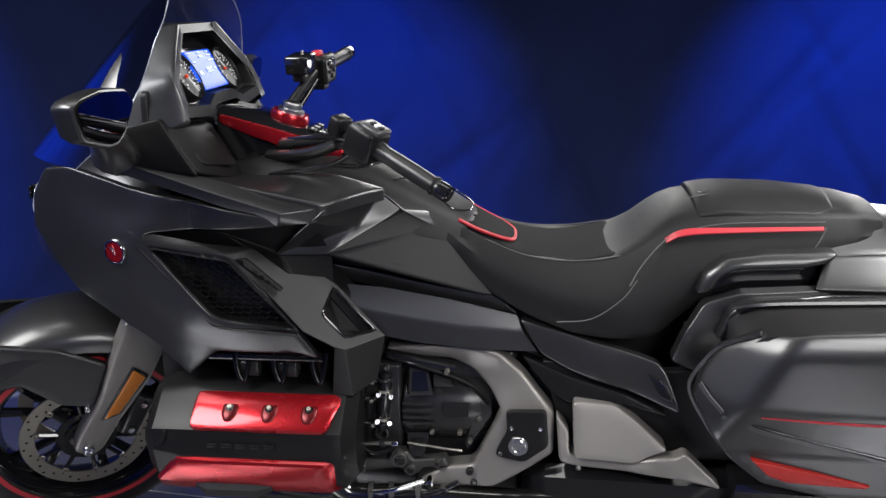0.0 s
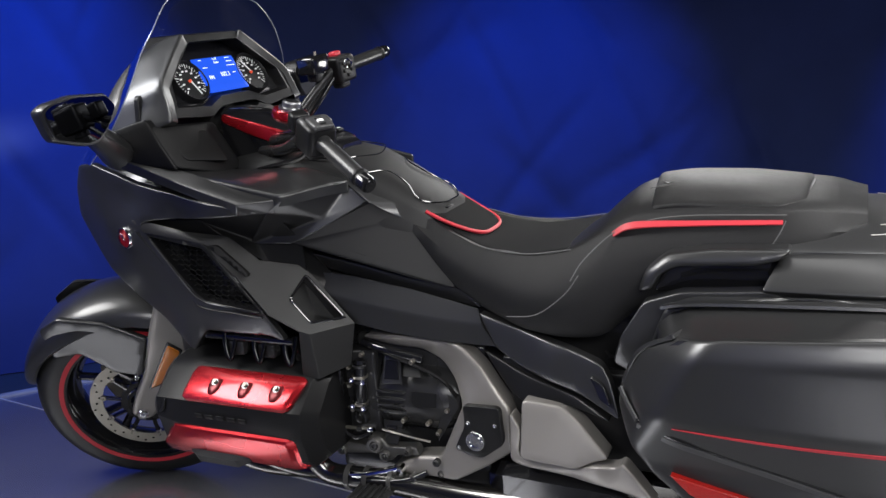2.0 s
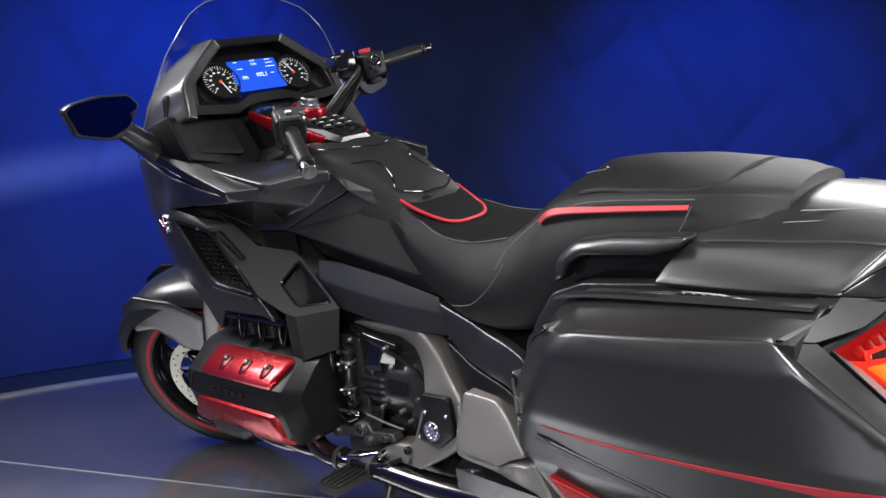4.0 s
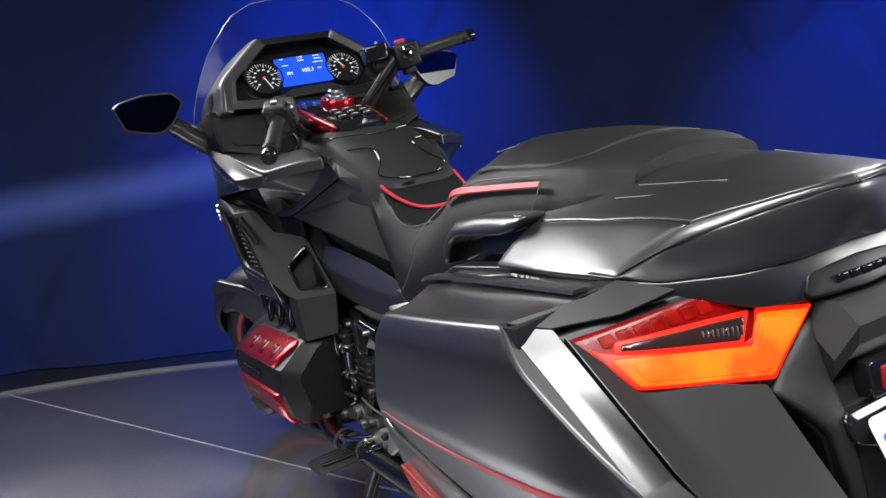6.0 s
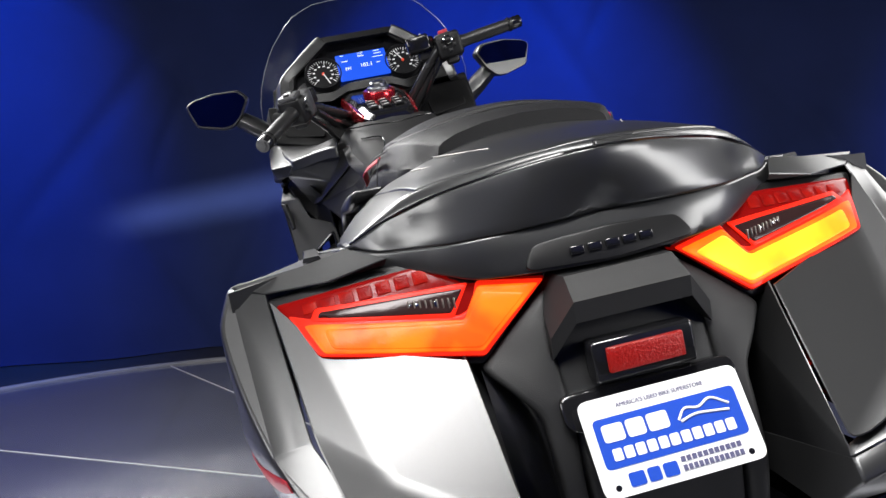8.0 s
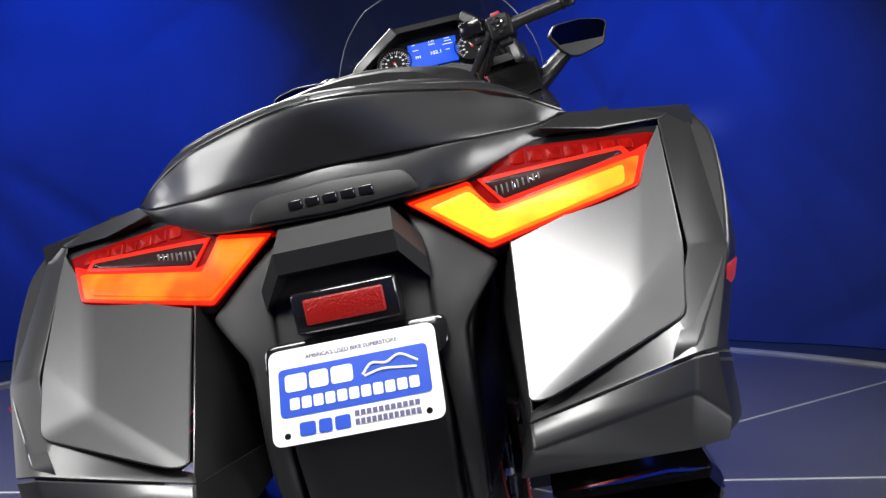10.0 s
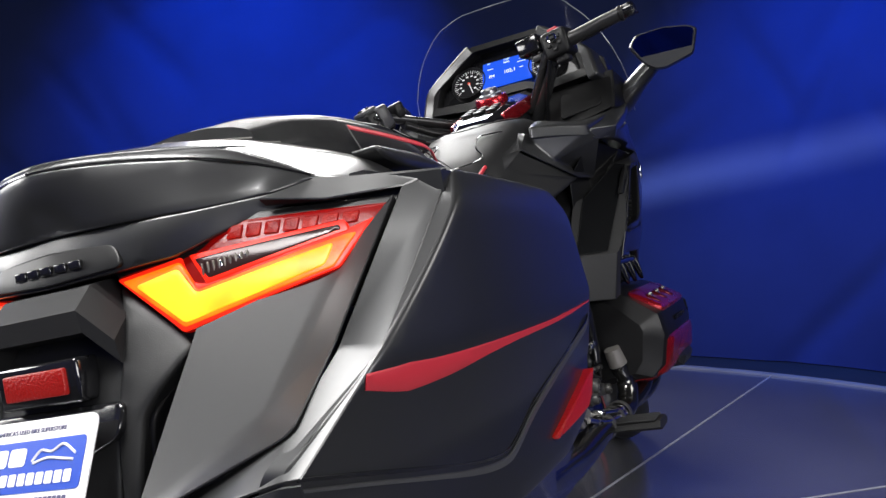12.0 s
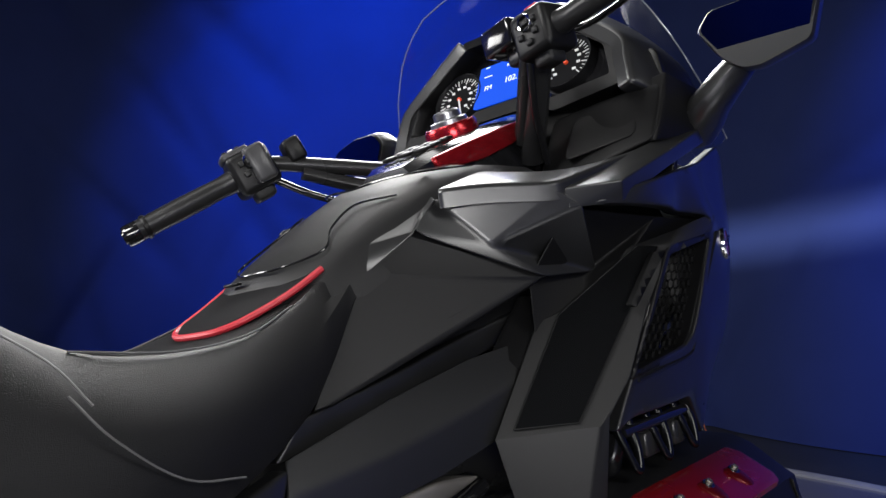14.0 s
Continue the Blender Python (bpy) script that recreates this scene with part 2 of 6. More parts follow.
def inside(poly, q):
    x, y, hit = q[:, 0], q[:, 1], np.zeros(len(q), bool)
    for (ax, ay), (bx, by) in zip(poly, np.roll(poly, -1, 0)):
        cross = ((ay > y) != (by > y)) & (x < (bx - ax) * (y - ay) / (by - ay + 1e-15) + ax)
        hit ^= cross
    return hit


def edge_distance(poly, q):
    best = np.full(len(q), 9.0)
    for a, b in zip(poly, np.roll(poly, -1, 0)):
        d = b - a
        s = np.clip(((q - a) @ d) / (d @ d + 1e-15), 0, 1)
        best = np.minimum(best, np.linalg.norm(q - a - s[:, None] * d, axis=1))
    return best


def spline_surface(uv, val):
    """A thin-plate surface through values given at a few places."""
    n = len(uv)

    def kernel(d):
        return np.where(d > 0, d * d * np.log(d + 1e-12), 0)
    A = np.zeros((n + 3, n + 3))
    A[:n, :n] = kernel(np.linalg.norm(uv[:, None] - uv[None], axis=2)) + np.eye(n) * 2e-5
    A[:n, n], A[:n, n + 1:] = 1, uv
    A[n, :n], A[n + 1:, :n] = 1, uv.T
    w = np.linalg.lstsq(A, np.r_[val, 0, 0, 0], rcond=None)[0]
    return lambda q: kernel(np.linalg.norm(q[:, None] - uv[None], axis=2)) @ w[:n] + w[n] + q @ w[n + 1:]


AXES = {"y": (0, 2, 1), "z": (0, 1, 2), "x": (1, 2, 0)}


def skin(name, pts, parent, mat, s=1, dep="y", extra=(), holes=(), r=0.004, depth=0.015, step=0.018, rc=0.012, lift=0.0,
         label="", fold=None, base=None):
    """A moulded panel: an outline of 3D points, a smooth surface through them, rolled edges and a return of some depth.
    For dep "y" the points are (x, half width, z) and s says on which side it sits."""
    iu, iv, iw = AXES[dep]
    P = np.array(pts, float)
    allp = np.array(list(base or pts) + list(extra), float)
    f = spline_surface(allp[:, (iu, iv)], allp[:, iw])
    loops = [dense(filleted(P[:, (iu, iv)], rc), step)] + [dense(filleted(np.array(h, float), rc * 0.7), step) for h in holes]
    lo, hi = loops[0].min(0), loops[0].max(0)
    gx, gy = np.meshgrid(np.arange(lo[0], hi[0], step), np.arange(lo[1], hi[1], step * 0.87))
    gx = gx + (np.arange(len(gx)) % 2)[:, None] * step / 2
    q = np.stack([gx.ravel(), gy.ravel()], 1)

    def keep(c, least):
        ok = inside(loops[0], c)
        for h in loops[1:]:
            ok &= ~inside(h, c)
        d = np.min([edge_distance(h, c) for h in loops], 0)
        return c[ok & (d > least)]
    q = keep(q, r + step * 0.35)
    rings = []
    for h in loops:
        t = np.roll(h, -1, 0) - np.roll(h, 1, 0)
        nrm = np.stack([-t[:, 1], t[:, 0]], 1) / (np.linalg.norm(t, axis=1)[:, None] + 1e-12)
        for d in (0.12 * r, 0.4 * r, r):
            for sg in (1, -1):
                rings.append(keep(h + sg * nrm * d, d * 0.9))
    flat = np.concatenate(loops + rings + [q])
    edges, k = [], 0
    for h in loops:
        edges += [(k + i, k + (i + 1) % len(h)) for i in range(len(h))]
        k += len(h)
    cv, _, cf, _, _, _ = delaunay_2d_cdt([Vector(p) for p in flat], edges, [], 0, 1e-6)
    uv = np.array([tuple(v) for v in cv])
    tri = np.array([t for t in cf if len(t) == 3])
    mid = uv[tri].mean(1)
    ok = inside(loops[0], mid)
    for h in loops[1:]:
        ok &= ~inside(h, mid)
    tri = tri[ok]
    d = np.min([edge_distance(h, uv) for h in loops], 0)
    roll = np.where(d < r, r - np.sqrt(np.maximum(0, r * r - (r - d) ** 2)), 0)
    w = f(uv) + lift - roll
    if fold:
        w = w + fold(uv)
    V = np.zeros((len(uv), 3))
    V[:, iu], V[:, iv], V[:, iw] = uv[:, 0], uv[:, 1], w
    verts, faces = list(V), [tuple(t) for t in tri]
    for h in loops:
        base, n = len(verts), len(h)
        wh = f(h) + lift - r
        if fold:
            wh = wh + fold(h)
        for dz in (0, depth):
            for (a, b), c in zip(h, wh):
                v = np.zeros(3)
                v[iu], v[iv], v[iw] = a, b, c - dz
                verts.append(v)
        faces += [(base + i, base + (i + 1) % n, base + n + (i + 1) % n, base + n + i) for i in range(n)]
    verts = np.array(verts)
    if dep == "y":
        verts[:, 1] *= s
    bm = bmesh.new()
    bv = [bm.verts.new(v) for v in verts]
    for fc in faces:
        try:
            bm.faces.new([bv[i] for i in fc])
        except ValueError:
            pass
    for fc in bm.faces:
        fc.smooth = True
    want = {"y": Vector((0, s, 0)), "z": Vector((0, 0, 1)), "x": Vector((1, 0, 0))}[dep]
    top = [fc for fc in bm.faces if len(fc.verts) == 3]
    for fc in top:
        fc.normal_update()
        if fc.normal.dot(want) < 0:
            fc.normal_flip()
    me = bpy.data.meshes.new(name)
    bm.to_mesh(me)
    bm.free()
    me.materials.append(mat)
    return link(name, me, parent, label)


def patch(name, A, B, parent, mat, s=1, holes=(), r=0.004, depth=0.015, step=0.016, rc=0.008, bulge=0.0, label="", flip=1):
    """A panel ruled between two edge lines of (x, half width, z) points, with rolled edges; holes are given as
    fractions along and across."""
    lines = []
    for pts in (A, B):
        q = np.array(pts, float) * (1, s, 1)
        c = np.array(curve_through(q, 8)) if len(q) > 2 else q
        d = np.r_[0, np.cumsum(np.linalg.norm(np.diff(c, axis=0), axis=1))]
        lines.append((c, d / d[-1], d[-1]))
    la = (lines[0][2] + lines[1][2]) / 2
    lw = np.mean([np.linalg.norm(lines[0][0][i] - lines[1][0][j]) for i, j in ((0, 0), (-1, -1))])
    lw = max(lw, 0.01)

    def place(uv):
        u, v = np.clip(uv[:, 0] / la, 0, 1), np.clip(uv[:, 1] / lw, 0, 1)
        a, b = (np.stack([np.interp(u, t, c[:, k]) for k in range(3)], 1) for c, t, _ in lines)
        return a + (b - a) * v[:, None]

    def normal(uv):
        e = 1e-3
        du = place(np.clip(uv + (e, 0), 0, (la, lw))) - place(np.clip(uv - (e, 0), 0, (la, lw)))
        dv = place(np.clip(uv + (0, e), 0, (la, lw))) - place(np.clip(uv - (0, e), 0, (la, lw)))
        n = np.cross(du, dv)
        return n / (np.linalg.norm(n, axis=1)[:, None] + 1e-12)
    loops = [dense(filleted([(0, 0), (la, 0), (la, lw), (0, lw)], rc), step)] + [dense(filleted([(a * la, b * lw) for a, b in h], rc), step * 0.6) for h in holes]
    q = np.stack([g.ravel() for g in np.meshgrid(np.arange(0, la, step), np.arange(0, lw, step))], 1)

    def keep(c, least):
        ok = inside(loops[0], c)
        for h in loops[1:]:
            ok &= ~inside(h, c)
        return c[ok & (np.min([edge_distance(h, c) for h in loops], 0) > least)]
    bits = [keep(q, r + step * 0.3)]
    for h in loops:
        t = np.roll(h, -1, 0) - np.roll(h, 1, 0)
        nr = np.stack([-t[:, 1], t[:, 0]], 1) / (np.linalg.norm(t, axis=1)[:, None] + 1e-12)
        bits += [keep(h + sg * nr * d, d * 0.9) for d in (0.12 * r, 0.4 * r, r) for sg in (1, -1)]
    flat = np.concatenate(loops + bits)
    edges, k = [], 0
    for h in loops:
        edges += [(k + i, k + (i + 1) % len(h)) for i in range(len(h))]
        k += len(h)
    cv, _, cf, _, _, _ = delaunay_2d_cdt([Vector(p) for p in flat], edges, [], 0, 1e-6)
    uv = np.array([tuple(v) for v in cv])
    tri = np.array([t for t in cf if len(t) == 3])
    mid = uv[tri].mean(1)
    ok = inside(loops[0], mid)
    for h in loops[1:]:
        ok &= ~inside(h, mid)
    centre = normal(np.array([[la / 2, lw / 2]]))[0]
    out = flip * (1 if centre[1] * s > 0 or (abs(centre[1]) < 0.2 and centre[2] + centre[0] > 0) else -1)

    def lifted(w, drop):
        h = bulge * 4 * (w[:, 1] / lw) * (1 - w[:, 1] / lw)
        return place(w) + normal(w) * (out * (h - drop))[:, None]
    d = np.min([edge_distance(h, uv) for h in loops], 0)
    roll = np.where(d < r, r - np.sqrt(np.maximum(0, r * r - (r - d) ** 2)), 0)
    verts, faces = list(lifted(uv, roll)), [tuple(t) for t in tri[ok]]
    for h in loops:
        base, n = len(verts), len(h)
        verts += list(lifted(h, np.full(n, r))) + list(lifted(h, np.full(n, r + depth)))
        faces += [(base + i, base + (i + 1) % n, base + n + (i + 1) % n, base + n + i) for i in range(n)]
    me = bpy.data.meshes.new(name)
    me.from_pydata([tuple(v) for v in verts], [], faces)
    me.polygons.foreach_set("use_smooth", [True] * len(faces))
    me.materials.append(mat)
    me.update()
    return link(name, me, parent, label)


def loft(name, sections, mat, parent, label="", closed=True, caps=True, smooth=True, angle=40):
    """A skin over a row of cross-sections that have the same number of points."""
    bm = bmesh.new()
    rows = [[bm.verts.new(p) for p in sec] for sec in sections]
    n = len(rows[0])
    for a, b in zip(rows, rows[1:]):
        for i in range(n if closed else n - 1):
            j = (i + 1) % n
            bm.faces.new((a[i], a[j], b[j], b[i]))
    if caps and closed:
        bm.faces.new(list(reversed(rows[0])))
        bm.faces.new(rows[-1])
    return part(name, bm, mat, parent, label, smooth, angle)


def shell(name, V, F, mat, parent, s=1, crease=.006, depth=.012, label="", rim=.0012, least=9, segments=3):
    """A faceted panel: corner points (x, half width, z) by letter, faces as words of letters, softened folds, a thick edge.
    The first face looks outwards."""
    bm = bmesh.new()
    at = {k: bm.verts.new((x, s * w, z)) for k, (x, w, z) in V.items()}
    for word in F.split():
        bm.faces.new([at[k] for k in word])
    bmesh.ops.recalc_face_normals(bm, faces=bm.faces)
    bm.faces.ensure_lookup_table()
    if bm.faces[0].normal.dot(Vector((.35, s, .25))) < 0:
        bmesh.ops.reverse_faces(bm, faces=bm.faces)
    sharp = [e for e in bm.edges if len(e.link_faces) == 2 and e.calc_face_angle(0) > radians(least)]
    if sharp and crease:
        bmesh.ops.bevel(bm, geom=sharp, offset=crease, segments=segments, affect="EDGES", profile=.5, clamp_overlap=True)
    bm.normal_update()
    for step, drop in ((rim, rim), (0, depth)):
        loose = [e for e in bm.edges if len(e.link_faces) == 1]
        ring = {v: v.normal.copy() for e in loose for v in e.verts}
        side = {}
        for e in loose:
            f = e.link_faces[0]
            out = (e.verts[1].co - e.verts[0].co).cross(f.normal).normalized()
            if out.dot(e.verts[0].co - f.calc_center_median()) < 0:
                out = -out
            for v in e.verts:
                side[v] = side.get(v, Vector()) + out
        made = bmesh.ops.extrude_edge_only(bm, edges=loose)["geom"]
        low = [v for v in made if isinstance(v, bmesh.types.BMVert)]
        near = {tuple(round(c, 6) for c in v.co): v for v in ring}
        for v in low:
            o = near.get(tuple(round(c, 6) for c in v.co))
            if o is not None:
                v.co += side[o].normalized() * step - ring[o] * drop
        bm.normal_update()
    me = bpy.data.meshes.new(name)
    for f in bm.faces:
        f.smooth = True
    for e in bm.edges:
        if len(e.link_faces) == 2 and e.calc_face_angle(0) > radians(42):
            e.smooth = False
    bm.to_mesh(me)
    bm.free()
    me.materials.append(mat)
    return link(name, me, parent, label)


def curve_through(pts, per=6):
    """Points on a smooth line through the given ones."""
    P = [np.array(p, float) for p in pts]
    P = [2 * P[0] - P[1]] + P + [2 * P[-1] - P[-2]]
    out = []
    for a, b, c, d in zip(P, P[1:], P[2:], P[3:]):
        for k in range(per):
            t = k / per
            out.append(0.5 * (2 * b + (c - a) * t + (2 * a - 5 * b + 4 * c - d) * t * t + (3 * b - a - 3 * c + d) * t ** 3))
    return out + [P[-2]]


def tube(name, pts, radius, mat, parent, label="", sides=12, per=5, smooth=True, flat=1.0):
    """A round bar along a smooth line; radius may be a list, one for each given point."""
    line = curve_through(pts, per) if len(pts) > 2 else [np.array(p, float) for p in pts]
    rad = np.interp(np.linspace(0, 1, len(line)), np.linspace(0, 1, len(pts)), radius) if np.ndim(radius) else [radius] * len(line)
    up, secs = np.array((0.13, 0.21, 0.97)), []
    for i, p in enumerate(line):
        d = line[min(i + 1, len(line) - 1)] - line[max(i - 1, 0)]
        d = d / (np.linalg.norm(d) + 1e-12)
        u = np.cross(d, up)
        u = u / (np.linalg.norm(u) + 1e-12)
        v = np.cross(u, d)
        secs.append([p + rad[i] * (u * math.cos(a) + flat * v * math.sin(a)) for a in np.linspace(0, 2 * math.pi, sides, endpoint=False)])
    return loft(name, secs, mat, parent, label, smooth=smooth)


def block(name, centre, size, mat, parent, label="", bevel=0.004, turn=None, segments=2, taper=None):
    """A bevelled block; taper scales its top."""
    bm = bmesh.new()
    bmesh.ops.create_cube(bm, size=1)
    for v in bm.verts:
        k = taper if (taper and v.co.z > 0) else 1
        v.co = Vector((v.co.x * size[0] * k, v.co.y * size[1] * k, v.co.z * size[2]))
    if bevel:
        bmesh.ops.bevel(bm, geom=list(bm.edges), offset=min(bevel, min(size) * 0.45), segments=segments, affect="EDGES", profile=0.5)
    m = Matrix.Translation(centre) @ (turn.to_4x4() if turn else Matrix())
    bmesh.ops.transform(bm, matrix=m, verts=bm.verts)
    return part(name, bm, mat, parent, label, True, 50)


def lathe(name, profile, mat, parent, axis=(0, 1, 0), centre=(0, 0, 0), sides=48, label="", closed=False, post=None, arc=None):
    """A turned part: profile of (radius, along the axis)."""
    ax = Vector(axis).normalized()
    u = ax.orthogonal().normalized()
    v = ax.cross(u)
    angles = np.linspace(0, 2 * math.pi, sides, endpoint=False)
    verts = [Vector(centre) + ax * h + (u * math.cos(a) + v * math.sin(a)) * rr for a in angles for rr, h in profile]
    n = len(profile)
    if post:
        verts = [post(p) for p in verts]
    faces = []
    for i in range(sides):
        j = (i + 1) % sides
        for k in range(n if closed else n - 1):
            kk = (k + 1) % n
            faces.append((i * n + k, j * n + k, j * n + kk, i * n + kk))
    bm = bmesh.new()
    bv = [bm.verts.new(p) for p in verts]
    for f in faces:
        bm.faces.new([bv[i] for i in f])
    bmesh.ops.remove_doubles(bm, verts=bm.verts, dist=1e-5)
    return part(name, bm, mat, parent, label, True, 40)


def bolt(parent, place, axis, radius=0.006, mat=None, name="bolt", length=0.006):
    """A round-headed bolt with a socket."""
    return lathe(name, [(0.0001, length * 0.5), (radius * 0.45, length * 0.5), (radius * 0.5, length), (radius * 0.85, length), (radius, length * 0.7), (radius, -length)],
                 mat or CHROME, parent, axis, place, 12)


def ribbon(name, pts, width, mat, parent, label="", thick=0.0025, normal=(0, 0, 1), per=6, wide=None):
    """A flat strip laid along a smooth line."""
    line = curve_through(pts, per)
    N, secs = np.array(normal, float), []
    for i, p in enumerate(line):
        d = line[min(i + 1, len(line) - 1)] - line[max(i - 1, 0)]
        d = d / (np.linalg.norm(d) + 1e-12)
        side = np.cross(d, N)
        side = side / (np.linalg.norm(side) + 1e-12)
        up = np.cross(side, d)
        w = (np.interp(i / (len(line) - 1), np.linspace(0, 1, len(wide)), wide) if wide else width) / 2
        secs.append([p - side * w, p - side * w * 0.8 + up * thick, p + side * w * 0.8 + up * thick, p + side * w])
    return loft(name, secs, mat, parent, label)


def writing(name, text, size, mat, parent, m, depth=0.0004):
    """Raised letters in the built-in font."""
    cu = bpy.data.curves.new(name, "FONT")
    cu.body, cu.size, cu.extrude, cu.align_x, cu.align_y = text, size, depth, "CENTER", "CENTER"
    tmp = bpy.data.objects.new(name, cu)
    me = bpy.data.meshes.new_from_object(tmp)
    bpy.data.objects.remove(tmp)
    me.transform(m)
    me.materials.clear()
    me.materials.append(mat)
    return link(name, me, parent)


# ---- the studio ----
def studio():
    """Turntable, dark floor, curtain and ceiling."""
    # turntable of ten metal plates
    base = lathe("turntable", [(0.001, -0.02), (2.195, -0.02), (2.20, 0.006), (2.215, 0.012), (2.235, 0.010), (2.25, -0.004), (2.25, -0.045), (0.001, -0.045)], RIM, None, (0, 0, 1), (0, 0, 0), 120)
    tagged(base, "round motorised turntable with a dark rubber edge", "turntable", kind="structure")
    gap = 0.0022
    for k in range(10):
        a0, a1 = radians(180 + 26 + 36 * k), radians(180 + 26 + 36 * (k + 1))
        arc = np.linspace(a0, a1, 13)
        mid = (a0 + a1) / 2
        off = np.array((math.cos(mid), math.sin(mid))) * gap / math.sin(radians(18))
        ring = [off] + [off + (2.2 - gap * 4) * np.array((math.cos(a), math.sin(a))) for a in arc]
        bm = bmesh.new()
        top = [bm.verts.new((x, y, 0)) for x, y in ring]
        low = [bm.verts.new((x, y, -0.018)) for x, y in ring]
        bm.faces.new(top)
        for i in range(len(ring)):
            j = (i + 1) % len(ring)
            bm.faces.new((top[i], low[i], low[j], top[j]))
        part("floor_plate", bm, PLATE, base)
        d = np.array((math.cos(a0), math.sin(a0)))
        bm = bmesh.new()
        bmesh.ops.create_cube(bm, size=1, matrix=Matrix.Translation((d[0] * 1.1, d[1] * 1.1, -0.0028)) @ Matrix.Rotation(a0, 4, "Z") @ Matrix.Diagonal((2.19, 0.0065, 0.008, 1)))
        part("seam_strip", bm, SEAM, base)
    # dark floor that runs under the curtain
    bm = bmesh.new()
    bmesh.ops.create_circle(bm, cap_ends=True, segments=96, radius=5.5, matrix=Matrix.Translation((0, 0, -0.05)))
    tagged(part("floor", bm, BLACKFLOOR, None), "dark matt studio floor around the turntable", "floor", kind="structure")
    # pleated curtain all round
    rng = random.Random(5)
    waves = [(rng.uniform(5, 26), rng.uniform(0, 6.28), rng.uniform(0.008, 0.02)) for _ in range(7)]
    # sagging diagonal folds: where, slope, sag, half length, width, depth
    swags = [(rng.uniform(0, 6.28), rng.uniform(.2, 2.4), rng.choice((-1, 1)) * rng.uniform(.5, 2.2), rng.uniform(-.5, .5), rng.uniform(.25, .7), rng.uniform(.03, .075), rng.uniform(.012, .034)) for _ in range(150)]
    cols, rows, bm = 1500, 70, bmesh.new()
    turn, high = np.meshgrid(2 * math.pi * np.arange(cols) / cols, np.linspace(0, 3.7, rows), indexing="ij")
    out = np.full_like(turn, CURTAIN_R)
    for f, p, w in waves:
        out += w * np.sin(round(f) * turn + p + .5 * np.sin(.8 * high + p)) * (1 - .12 * high)
    for a0, z0, slope, sag, half, width, depth in swags:
        u = ((turn - a0 + math.pi) % (2 * math.pi) - math.pi) * CURTAIN_R
        d = (high - z0 - slope * u - sag * u * u) / math.hypot(1, slope)
        out += depth * np.exp(-(d / width) ** 2) * np.exp(-(u * math.hypot(1, slope) / half) ** 4)
    grid = [[bm.verts.new((CURTAIN_X + out[i, j] * math.cos(turn[i, j]), out[i, j] * math.sin(turn[i, j]), -.045 + high[i, j])) for j in range(rows)] for i in range(cols)]
    for i in range(cols):
        for j in range(rows - 1):
            bm.faces.new((grid[i][j], grid[(i + 1) % cols][j], grid[(i + 1) % cols][j + 1], grid[i][j + 1]))
    cur = part("curtain", bm, CLOTH, None, "", True, 180)
    tagged(cur, "dark cloth studio curtain, tinted with its blue light, draped in soft sagging folds", "curtain", kind="structure")
    bm = bmesh.new()
    bmesh.ops.create_circle(bm, cap_ends=True, segments=96, radius=5.5, matrix=Matrix.Translation((0, 0, 3.65)))
    tagged(part("ceiling", bm, CEILING, None), "black painted studio ceiling", "ceiling", kind="structure")


studio()

# ---- the motorcycle ----
LEAN = radians(11.594)
bike = new("motorcycle")
bike.matrix_world = Matrix.Translation((0, 0, -0.0557)) @ Matrix.Rotation(LEAN, 4, "X")
tagged(bike, "satin black touring motorcycle with red trim leaning on its side stand", "motorcycle")
SIDES = (-1, 1)

# steering: everything in front turns about the raked steering axis
AXLE = Vector((-0.915, 0, 0.359))
PIVOT = AXLE + Vector((0.079, 0, 0))
RAKE = Vector((math.sin(radians(30.5)), 0, math.cos(radians(30.5))))
STEER = Matrix.Translation(PIVOT) @ Matrix.Rotation(radians(33.4), 4, RAKE) @ Matrix.Translation(-PIVOT)


def steered(ob):
    """Turns a part that sits on the fork to the steering lock."""
    ob.data.transform(STEER)
    ob.data.update()
    return ob


